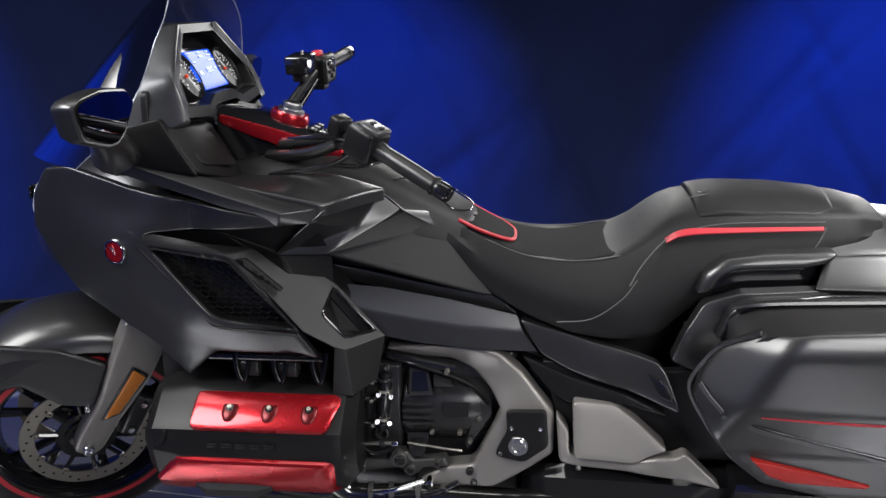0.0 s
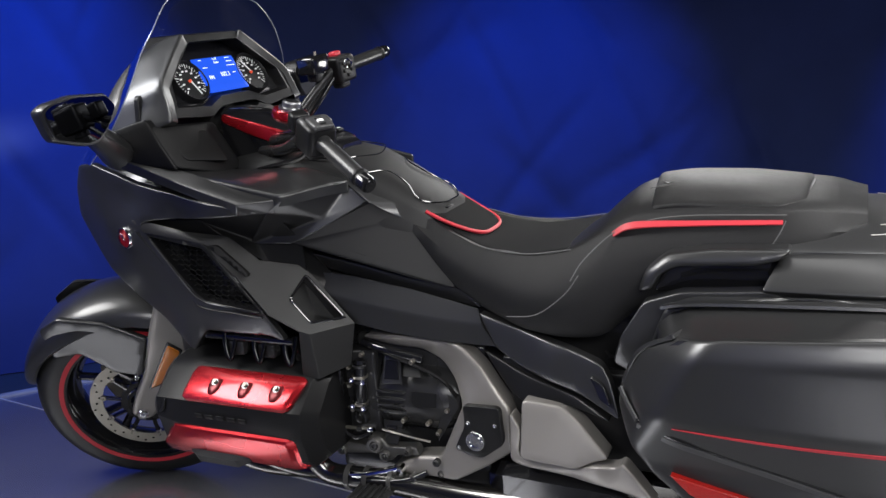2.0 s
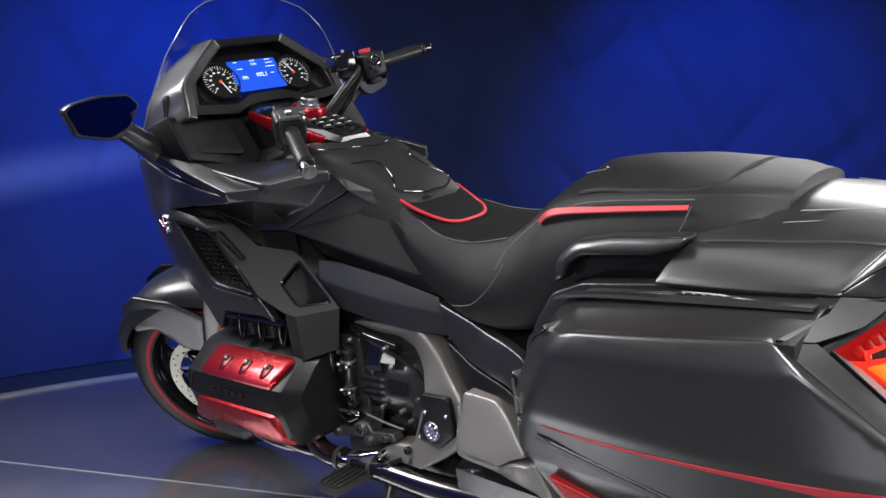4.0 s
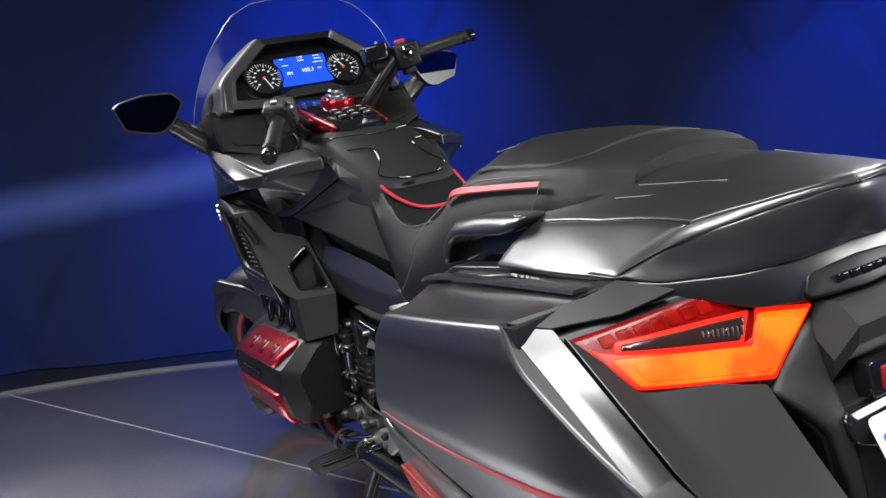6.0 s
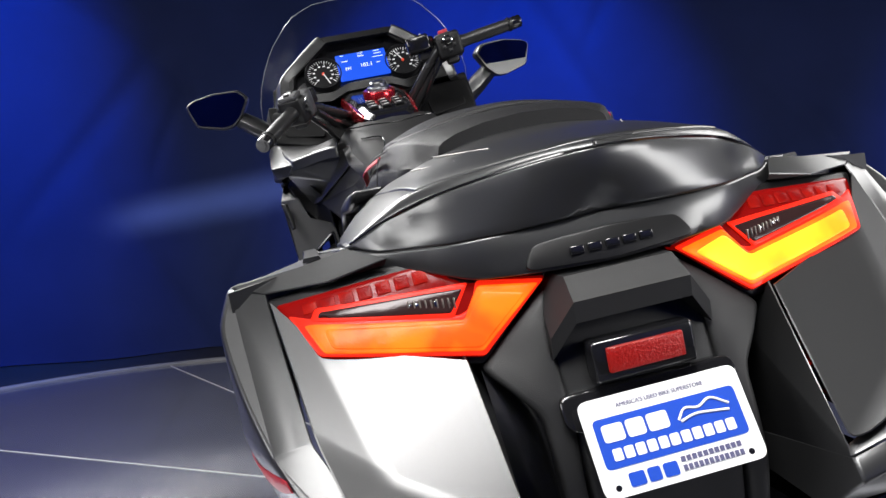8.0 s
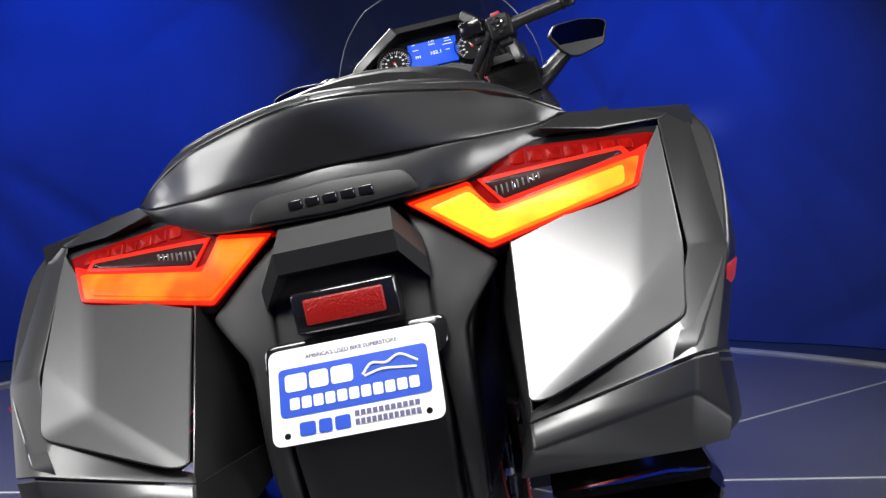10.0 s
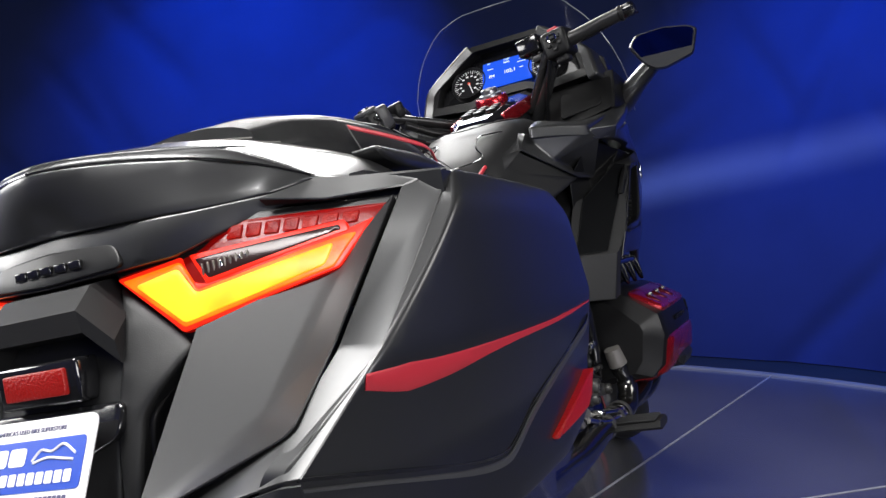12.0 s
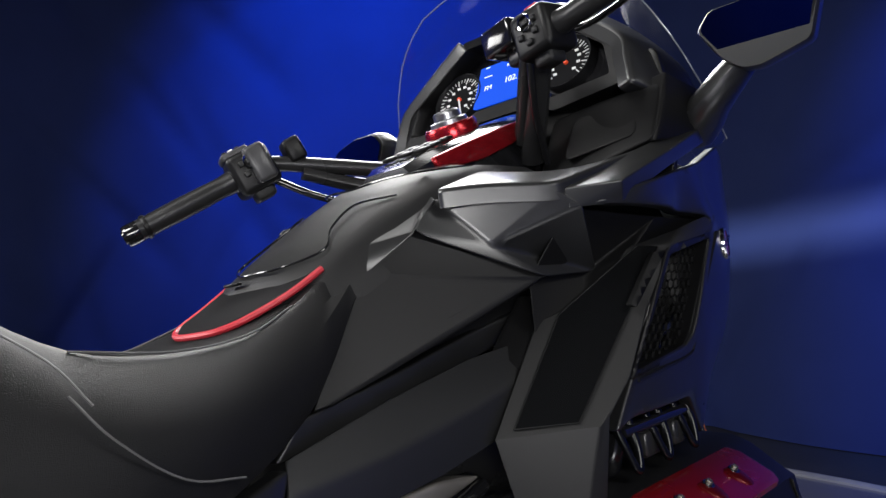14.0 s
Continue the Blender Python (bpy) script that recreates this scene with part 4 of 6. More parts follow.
def frame_and_engine():
    """Titanium-coloured frame plates, flat-six heads with red covers, dark engine."""
    for s in SIDES:
        fr = skin("main_frame", [(-.108, .16, .612), (-.02, .166, .624), (.144, .178, .617), (.2, .192, .575), (.268, .212, .495), (.268, .217, .40), (.21, .222, .36), (.135, .23, .318), (-.033, .205, .300), (-.04, .205, .312), (.03, .205, .35), (.09, .205, .358), (.112, .205, .40), (.155, .205, .49), (.13, .175, .53), (.09, .15, .565), (.04, .148, .588), (-.06, .152, .597)], bike, SILVER, s, depth=0.04, r=0.008, label="satin titanium frame plate")
        skin("pivot_plate", [(.165, .224, .503), (.252, .229, .508), (.257, .230, .425), (.205, .230, .385), (.14, .228, .398), (.168, .226, .455)], fr, DARK, s, lift=0.004, r=0.003, depth=0.01, label="black pivot cover plate")
        e = Vector((.192, s * .230, .424))
        lathe("pivot_cap", [(0.001, 0.006), (0.012, 0.006), (0.0125, 0.009), (0.016, 0.009), (0.0165, 0.006), (0.021, 0.006), (0.023, 0.003), (0.023, -0.004)], CHROME, fr, (0, s, 0), e, 32, label="chrome pivot cap")
        for p in ((.178, .228, .465), (.240, .230, .467), (.153, .229, .405)):
            bolt(fr, (p[0], s * p[1], p[2]), (0, s, 0), 0.005, CHROME)
        for p in ((.085, .214, .348), (.095, .214, .322)):
            bolt(fr, (p[0], s * p[1], p[2]), (0, s, 0), 0.009, ENGINE)
        cylinder_head(s, 0 if s < 0 else -.055)
        engine_side(s)
        skin("seat_side_panel", [(.190, .162, .690), (.30, .19, .668), (.40, .222, .650), (.478, .252, .634), (.495, .262, .61), (.515, .285, .56), (.52, .29, .54), (.42, .238, .565), (.30, .205, .592), (.238, .188, .622)], bike, PAINT, s, depth=0.02, extra=[(.37, .228, .61)], label="satin black panel below the seat")
        skin("panel_vent", [(.455, .252, .612), (.485, .262, .60), (.505, .285, .565), (.48, .272, .572)], bike, GLOSS, s, lift=0.008, r=0.002, depth=0.01, rc=0.008)
        skin("battery_cover", [(.195, .16, .606), (.29, .195, .578), (.42, .23, .55), (.50, .28, .528), (.40, .23, .53), (.30, .215, .52), (.262, .195, .535)], bike, DARK, s, depth=0.03)
        skin("rear_frame_cover", [(.306, .238, .537), (.392, .243, .533), (.43, .258, .512), (.50, .30, .462), (.47, .30, .452), (.43, .302, .430), (.310, .278, .426)], bike, SILVER, s, depth=0.04, r=0.004, base=[(.306, .240, .537), (.40, .246, .530), (.50, .302, .462), (.43, .302, .432), (.31, .282, .428), (.36, .262, .485)], label="satin titanium rear frame cover")
        skin("rear_frame_rail", [(.272, .235, .50), (.30, .245, .47), (.30, .27, .425), (.42, .295, .426), (.475, .315, .448), (.515, .318, .452), (.53, .325, .468), (.60, .36, .41), (.42, .29, .402), (.28, .262, .404)], bike, SILVER, s, lift=-0.004, depth=0.03, r=0.006, label="satin titanium rear frame rail")
        skin("subframe_cover", [(.24, .17, .60), (.45, .22, .60), (.60, .24, .62), (.70, .25, .58), (.68, .25, .42), (.30, .20, .39)], bike, DARK, s, depth=.02)
        # lower dark exhaust run under the bags
        secs = [[(x, s * w, z) for w, z in ((.12, zt - .01), (wo - .03, zt), (wo, zt - .018), (wo, zb + .02), (wo - .03, zb), (.12, zb))] for x, wo, zt, zb in ((.20, .19, .345, .27), (.25, .235, .372, .255), (.38, .262, .385, .25), (.60, .285, .392, .27), (.80, .29, .40, .29))]
        loft("exhaust_chamber", secs, GLOSS, bike, "gloss black exhaust chamber", angle=28)
        pipe = tube("exhaust_pipe", [(-.203, s * .232, .402), (-.224, s * .24, .348), (-.203, s * .24, .308), (-.16, s * .235, .290), (-.026, s * .22, .284), (.2, s * .215, .275), (.5, s * .24, .31), (.75, s * .25, .34)], [.021, .024, .025, .026, .027, .034, .04, .05], PIPE, bike, "dark polished exhaust pipe", sides=18)
        tube("pipe_sleeve", [(-.192, s * .228, .432), (-.205, s * .234, .392)], [.019, .0225], SILVER, pipe, sides=16)
        for x, z in ((-.135, .289), (-.09, .287), (-.03, .284)):
            lathe("pipe_clamp", [(.027, -.006), (.030, -.005), (.030, .005), (.027, .006)], CAST, pipe, (1, -s * .1, 0), (x, s * (.232 + (-.135 - x) * .11), z), 24)
        for x, w in ((-.43, .27), (-.35, .262)):
            tube("header_pipe", [(x - .02, s * w, .36), (x + .02, s * (w - .005), .318), (x + .10, s * (w - .02), .295), (-.19, s * .225, .292)], .019, PIPE, pipe, sides=14)
    # engine core that fills the middle
    for c, size in (((-.30, 0, .45), (.40, .34, .26)), ((.02, 0, .44), (.34, .26, .34)), ((.32, 0, .46), (.36, .26, .22)), ((0, 0, .295), (.40, .32, .08)), ((-.12, 0, .66), (.34, .22, .2)), ((-.52, 0, .62), (.2, .3, .26)), ((.3, 0, .62), (.5, .22, .2))):
        block("engine_core", c, size, ENGINE, bike, "black engine castings", 0.02)
    block("radiator", (-.58, 0, .60), (.06, .40, .28), GRAIN, bike, "black radiator behind the front wheel", 0.012)


def cylinder_head(s, ahead):
    """One bank: dark head, red upper and lower covers, lettering bars; the two banks are staggered."""
    before = set(bpy.data.meshes)
    prof = [(.13, .575), (.255, .562), (.285, .548), (.338, .505), (.350, .497), (.357, .44), (.352, .425), (.338, .372), (.31, .345), (.13, .335)]
    secs = []
    for x, k, dz in ((-.605, .86, 0.02), (-.58, .955, .006), (-.51, 1.0, 0), (-.19, 1.0, 0), (-.172, .97, .003), (-.15, .78, .02)):
        secs.append([(x, s * (.13 + (w - .13) * k), z + (dz if z < .45 else -dz)) for w, z in prof])
    head = loft("cylinder_head", secs, DARK, bike, "dark grey cylinder head", angle=25)
    prism = [(.270, .545), (.280, .554), (.300, .547), (.348, .514), (.3545, .505), (.350, .496), (.335, .492)]
    secs = []
    for x, k, sh in ((-.494, .70, .006), (-.490, .92, .002), (-.482, 1, 0), (-.197, 1, 0), (-.187, .92, 0), (-.180, .7, 0)):
        secs.append([(x + (.014 if x < -.4 else -.014) * (.0 if z > .54 else (.0 if x < -.4 else 1)), s * (.30 + (w - .30) * k), .53 + (z - .53) * k) for w, z in prism])
    upper = loft("upper_head_cover", secs, RED, head, "candy red upper head cover", angle=28)
    n = Vector((0, s * .62, .78)).normalized()
    for x in (-.411, -.326, -.241):
        c = Vector((x, s * .325, .5285))
        secs = []
        for k, (dz, wd) in enumerate(((.018, .014), (.012, .017), (-.006, .0165), (-.019, .011), (-.026, .004))):
            q = c + Vector((0, -s * .78, .62)) * dz
            secs.append([q + Vector((math.cos(t) * wd, 0, 0)) + n * (.0015 + .0042 * (math.sin(t) if k not in (0, 4) else 0)) for t in np.linspace(0, math.pi, 9)])
        loft("cover_scoop", secs, DARKRED, head, closed=False)
        # black disc for the shade in the upper part of the scoop
        lathe("scoop_shade_disc", [(.0001, .0032), (.0085, .0032), (.0095, .001)], GLOSS, head, n, c + Vector((0, -s * .78, .62)) * .008 + n * .0025, 18)
        bolt(head, c + Vector((0, -s * .78, .62)) * .009 + n * .006, n, 0.005, STEEL, "cover_bolt", 0.005)
    low = [(.350, .441), (.3635, .434), (.365, .427), (.350, .374), (.335, .352), (.30, .338), (.20, .338)]
    secs = []
    for x, k, dz in ((-.582, .90, .0), (-.572, .96, 0), (-.53, 1, 0), (-.205, 1, 0), (-.192, .96, 0), (-.172, .80, .006)):
        secs.append([(x + (.05 if z > .40 and x < -.5 else .0), s * (.2 + (w - .2) * k), z + dz) for w, z in low])
    loft("lower_head_cover", secs, RED, head, "candy red lower head cover", angle=25)
    skin("head_crease", [(-.60, .30, .49), (-.545, .345, .492), (-.555, .346, .462), (-.575, .34, .452), (-.60, .31, .455)], head, DARK, s, lift=0.008, r=0.004, depth=0.012, rc=0.006)
    for i in range(5):
        x = -.444 + i * .031
        block("badge_bar", (x, s * .358, .466), (.022, .003, .011), MATT, head, bevel=0.0015, turn=Matrix.Rotation(s * radians(-6), 3, "X"))
    for i in range(3):
        block("cover_slot", (-.182, s * (.30 + .0), .40 + .014 * i), (.012, .05, .005), GLOSS, head, bevel=0.001)
    secs = [[(x, s * (.335 + w * k), .362 + z * k + dz) for w, z in ((-.03, .02), (.012, .016), (.022, .0), (.012, -.022), (-.03, -.025))] for x, k, dz in ((-.495, .5, .008), (-.47, 1, 0), (-.36, 1, 0), (-.325, .55, .006))]
    loft("engine_guard_pad", secs, GRAIN, bike, "black plastic engine guard pad", smooth=False)
    # intake runners and struts above the head
    tube("fuel_rail", [(-.47, s * .255, .625), (-.35, s * .262, .628), (-.22, s * .262, .628)], 0.009, GLOSS, bike, "gloss black fuel rail")
    for x in (-.395, -.312, -.228):
        tube("intake_strut", [(x - .017, s * .258, .640), (x - .013, s * .270, .605), (x + .001, s * .277, .577), (x + .010, s * .270, .602), (x + .015, s * .258, .640)], [.008, .0065, .0055, .005, .0065], PANELBLACK, bike, sides=10)
        lathe("injector", [(0.001, .03), (.012, .03), (.014, .01), (.014, -.02), (.009, -.03)], GLOSS, bike, (0, s * .4, 1), (x, s * .24, .60), 14)
    for x in (-.385, -.30):
        block("coil_cover", (x, s * .25, .60), (.045, .03, .035), ENGINE, bike, bevel=0.005)
    for me in set(bpy.data.meshes) - before:
        me.transform(Matrix.Translation((ahead, 0, 0)))


def engine_side(s):
    """Visible middle of the engine: ribbed cover, flange with its pipe and studs, bracket, hoses, bolts."""
    cov = lathe("engine_barrel", [(.001, -.045), (.070, -.045), (.083, -.040), (.0865, -.032), (.0855, .02), (.084, .09), (.076, .128), (.06, .155), (.001, .155)], ENGINE, bike, (1, 0, 0), (-.025, s * .102, .465), 44, "black ribbed alternator cover")
    for i in range(4):
        z = .494 - i * .0147
        w = .102 + math.sqrt(.086 ** 2 - (z - .465) ** 2)
        loft("barrel_fin", [[(x, s * (w + d), z + c) for d, c in ((-.012, -.004), (t, -.0025), (t, .0025), (-.012, .004))] for x, t in ((-.066, .007), (-.03, .0075), (.0, .005), (.010, -.004))], ENGINE, cov, smooth=False)
    shell("barrel_wedge", dict(a=(-.052, .158, .571), b=(-.012, .158, .571), c=(.002, .186, .517), d=(-.050, .190, .515), e=(-.058, .15, .56), f=(-.058, .17, .515)), "dcba adfe", ENGINE, cov, s, crease=.003, depth=.02)
    shell("wedge_face", dict(a=(-.044, .1665, .562), b=(-.017, .1665, .562), c=(-.008, .1835, .526), d=(-.043, .1865, .525)), "dcba", GLOSS, cov, s, depth=.003)
    shell("upper_cover", dict(a=(.002, .165, .558), b=(.034, .162, .557), c=(.047, .180, .535), d=(.006, .186, .537)), "dcba", ENGINE, cov, s, depth=.02)
    shell("barrel_boss", dict(a=(.024, .186, .500), b=(.082, .182, .498), c=(.080, .186, .466), d=(.036, .1955, .468), e=(.026, .1955, .478)), "edcba", DARK, cov, s, depth=.016)
    shell("side_plate", dict(a=(.088, .170, .505), b=(.128, .172, .482), c=(.132, .174, .470), d=(.078, .178, .384), e=(.074, .180, .40), f=(.092, .178, .455)), "abcf fcde", ENGINE, cov, s, crease=.004, depth=.02)
    shell("barrel_foot", dict(a=(-.058, .184, .420), b=(-.007, .184, .422), c=(-.021, .196, .370), d=(-.051, .196, .368), e=(-.064, .16, .415), f=(-.058, .17, .365)), "dcba adfe", ENGINE, cov, s, crease=.003, depth=.03)
    shell("foot_plate", dict(a=(-.048, .1895, .411), b=(-.021, .1895, .412), c=(-.024, .1925, .400), d=(-.045, .1925, .399)), "dcba", GLOSS, cov, s, depth=.002)
    # flange with a stub pipe, clamps and studs
    flange = block("case_flange", (-.112, s * .150, .465), (.085, .05, .235), ENGINE, bike, "black engine case flange", .008)
    tube("stub_pipe", [(-.102, s * .182, .565), (-.105, s * .186, .52), (-.110, s * .188, .47), (-.115, s * .18, .43)], [.015, .0165, .016, .013], GLOSS, flange, sides=16)
    for z, rr in ((.553, .0185), (.527, .019), (.515, .0185), (.459, .019), (.447, .0175)):
        lathe("pipe_clamp", [(rr - .003, -.0035), (rr, -.003), (rr, .003), (rr - .003, .0035)], STEEL if z in (.527, .459) else ENGINE, flange, (.06, 0, 1), (-.1045 - (.55 - z) * .08, s * .186, z), 20)
    for x, z in ((-.090, .519), (-.095, .455), (-.118, .523), (-.122, .458)):
        bolt(flange, (x, s * .203, z), (.35, s, .1), .0062, CHROME, "clamp_bolt", .009)
    lathe("drain_ring", [(.010, .006), (.0125, .010), (.016, .009), (.0175, .003), (.0175, -.02), (.009, -.02), (.009, .002)], ENGINE, flange, (0, s, 0), (-.115, s * .182, .420), 24, closed=True)
    for x, z in ((-.145, .545), (-.148, .50), (-.146, .44)):
        tube("flange_stud", [(x - .012, s * .178, z), (x + .03, s * .182, z)], .0035, STEEL, flange, sides=8)
        bolt(flange, (x + .012, s * .186, z), (.2, s, 0), .0055, STEEL, "stud_nut", .008)
    tube("link_rod", [(-.158, s * .20, .398), (-.12, s * .202, .401), (-.079, s * .20, .404)], .0042, STEEL, bike, sides=10)
    for x in (-.157, -.112, -.083):
        lathe("rod_collar", [(.0001, .007), (.006, .007), (.007, .004), (.007, -.007), (.0001, -.007)], CHROME if x > -.1 else ENGINE, bike, (1, 0, .08), (x, s * .2005, .4 + (x + .1) * .05), 16)
    tube("breather_pipe", [(-.055, s * .198, .404), (0, s * .203, .399), (.04, s * .203, .394), (.067, s * .20, .390)], .0028, STEEL, bike, sides=8)
    tube("vent_hose", [(-.168, s * .185, .415), (-.15, s * .20, .385), (-.12, s * .205, .378), (-.085, s * .20, .392)], .006, GLOSS, bike, sides=10)
    # cast bracket under the cover
    br = skin("lower_bracket", [(-.180, .205, .352), (-.150, .205, .362), (-.100, .205, .362), (-.090, .205, .384), (-.056, .205, .384), (-.043, .205, .364), (.030, .205, .372), (.038, .205, .352), (-.020, .205, .346), (-.034, .205, .330), (-.060, .205, .329), (-.072, .205, .345), (-.170, .205, .329)], bike, CAST, s, depth=.025, r=.004, rc=.006, step=.012, label="dark cast engine bracket")
    for x, z, rr in ((-.161, .345, .0125), (-.072, .368, .0185), (-.048, .344, .0125), (.012, .362, .009)):
        lathe("bracket_boss", [(.0001, .004), (rr * .55, .004), (rr * .62, .009), (rr * .9, .009), (rr, .006), (rr, -.01)], CAST, br, (0, s, 0), (x, s * .208, z), 26)
        bolt(br, (x, s * .213, z), (0, s, 0), rr * .5, ENGINE, "boss_bolt", .006)
    # lower right-hand lugs and small fasteners
    for x, z, rr in ((.028, .304, .010), (.070, .288, .011), (-.004, .319, .008)):
        lathe("lug", [(.0001, .006), (rr * .6, .006), (rr * .7, .011), (rr, .010), (rr * 1.15, .004), (rr * 1.15, -.02)], CHROME if z > .31 else CAST, bike, (0, s, 0), (x, s * .222, z), 22)
        bolt(bike, (x, s * .231, z), (0, s, 0), rr * .5, GLOSS, "lug_bolt", .006)
    tube("coolant_hose", [(-.165, s * .19, .59), (-.158, s * .195, .54), (-.165, s * .195, .46), (-.175, s * .19, .41)], .013, GLOSS, bike, "gloss black coolant hose")
    tube("coolant_hose", [(-.10, s * .16, .60), (-.03, s * .172, .588), (.05, s * .168, .572)], .010, GLOSS, bike, "gloss black coolant hose")
    tube("wire_loom", [(-.075, s * .165, .592), (-.02, s * .180, .580), (.04, s * .178, .560), (.095, s * .172, .53), (.125, s * .165, .49)], .0045, MATT, bike, sides=8)
    for x, z, rr in ((-.10, .575, .006), (.035, .575, .0055), (.0, .43, .0055), (.062, .43, .0055), (.105, .46, .0055), (.085, .41, .005)):
        bolt(bike, (x, s * (.19 if abs(x) < .09 else .176), z), (0, s, 0), rr, STEEL, "engine_bolt", .008)


frame_and_engine()


def seat():
    """Rider's bucket, passenger hump, insert, red piping."""
    # x, centre height, shoulder half width, shoulder height, side half width, skirt height
    rows = [(.015, .905, .085, .902, .118, .86), (.06, .885, .10, .880, .128, .80), (.12, .845, .115, .850, .142, .745), (.20, .818, .135, .824, .168, .705), (.30, .812, .155, .818, .205, .675), (.38, .828, .16, .826, .218, .668),
            (.43, .866, .155, .848, .215, .668), (.48, .915, .15, .884, .208, .675), (.52, .943, .145, .905, .202, .72), (.60, .945, .15, .918, .198, .77), (.70, .944, .155, .922, .192, .80), (.80, .946, .158, .922, .188, .82), (.88, .940, .14, .918, .17, .83), (.93, .925, .11, .905, .13, .835)]
    X = np.array([r[0] for r in rows])
    fine = np.linspace(X[0], X[-1], 44)
    secs = []

    def col(k, x):
        return np.interp(x, X, [r[k] for r in rows])
    sm = [np.array([np.mean([col(k, min(max(x + d, X[0]), X[-1])) for d in (-.02, -.01, 0, .01, .02)]) for x in fine]) for k in range(1, 6)]
    for x, zc, w1, z1, w2, zb in zip(fine, *sm):
        half = [(0, zc), (w1 * .45, zc - (zc - z1) * .16), (w1 * .8, zc - (zc - z1) * .55), (w1 - .003, z1 + .0015), (w1 + .003, z1 - .0035), (w1 + .003 + (w2 - w1) * .25, z1 - .022), (w1 + (w2 - w1) * .8, z1 - (z1 - zb) * .38), (w2, z1 - (z1 - zb) * .68), (w2 * .985, zb + .012), (w2 * .95, zb)]
        secs.append([(x, w, z) for w, z in half] + [(x, -w, z) for w, z in reversed(half[1:])])
    body = loft("seat", secs, LEATHER, bike, "black vinyl two-up seat with red piping", angle=34)
    # flat-grained insert and back of the bucket
    skin("seat_insert", [(.10, -.09, .856), (.10, .09, .856), (.20, .125, .823), (.30, .145, .816), (.395, .148, .832), (.395, -.148, .832), (.30, -.145, .816), (.20, -.125, .823)], body, SUEDE, dep="z", extra=[(.25, 0, .815), (.36, 0, .824), (.15, 0, .835)], lift=0.004, r=0.004, depth=0.008, rc=0.02)
    skin("passenger_pad", [(.556, -.138, .914), (.575, -.143, .918), (.68, -.150, .921), (.79, -.150, .921), (.83, -.12, .926), (.84, 0, .943), (.83, .12, .926), (.79, .150, .921), (.68, .150, .921), (.575, .143, .918), (.556, .138, .914), (.548, 0, .951)], body, LEATHER, dep="z", extra=[(.60, 0, .954), (.70, 0, .952), (.78, 0, .949), (.60, .08, .946), (.60, -.08, .946), (.72, .09, .944), (.72, -.09, .944)], lift=.006, r=.005, depth=.008, rc=.015, label="grained top of the passenger seat")
    for s in SIDES:
        ribbon("red_piping", [(.489, s * .168, .872), (.53, s * .174, .892), (.65, s * .178, .899), (.795, s * .180, .904)], .016, STRIPE, body, "red seat piping", normal=(0, s * .75, .66), wide=[.012, .016, .012, .010], thick=0.0018)
        tube("seat_seam", [(.415, s * .222, .79), (.44, s * .205, .83), (.49, s * .17, .875), (.54, s * .164, .895), (.62, s * .166, .910), (.80, s * .168, .915)], .0011, THREAD, body, sides=6)
        tube("seat_seam", [(.27, s * .20, .70), (.34, s * .217, .715), (.40, s * .222, .76), (.43, s * .215, .80)], .0011, THREAD, body, sides=6)
        tube("seat_seam", [(.800, s * .181, .907), (.79, s * .186, .885), (.775, s * .190, .860)], .0011, THREAD, body, sides=6)
        tube("seat_seam", [(.12, s * .11, .853), (.2, s * .135, .828), (.3, s * .155, .822), (.40, s * .158, .835)], .0011, THREAD, body, sides=6)
    tongue = [(.055, -.094, .890), (.10, -.088, .866), (.15, -.072, .844), (.172, -.045, .834), (.176, 0, .832), (.172, .045, .834), (.15, .072, .844), (.10, .088, .866), (.055, .094, .890)]
    tube("red_piping", [(x, y, z + .003) for x, y, z in tongue], 0.0042, STRIPE, body, "red piping round the seat nose", sides=8)
    skin("seat_nose_pad", [(.03, -.085, .903)] + [(x, y * .97, z) for x, y, z in tongue] + [(.03, .085, .903)], body, SUEDE, dep="z", lift=.007, r=.003, depth=.03, rc=.006, step=.015)
    lathe("seat_switch", [(0.001, .004), (.02, .004), (.024, .002), (.026, .004), (.028, 0), (.028, -.006)], GLOSS, body, (-.05, 0, 1), (.585, -.04, .9495), 28, label="oval seat pocket button")
    tube("seat_seam", [(.545, -.085, .945), (.58, -.075, .95), (.64, -.055, .955), (.65, .02, .957)], .0011, THREAD, body, sides=6)


seat()


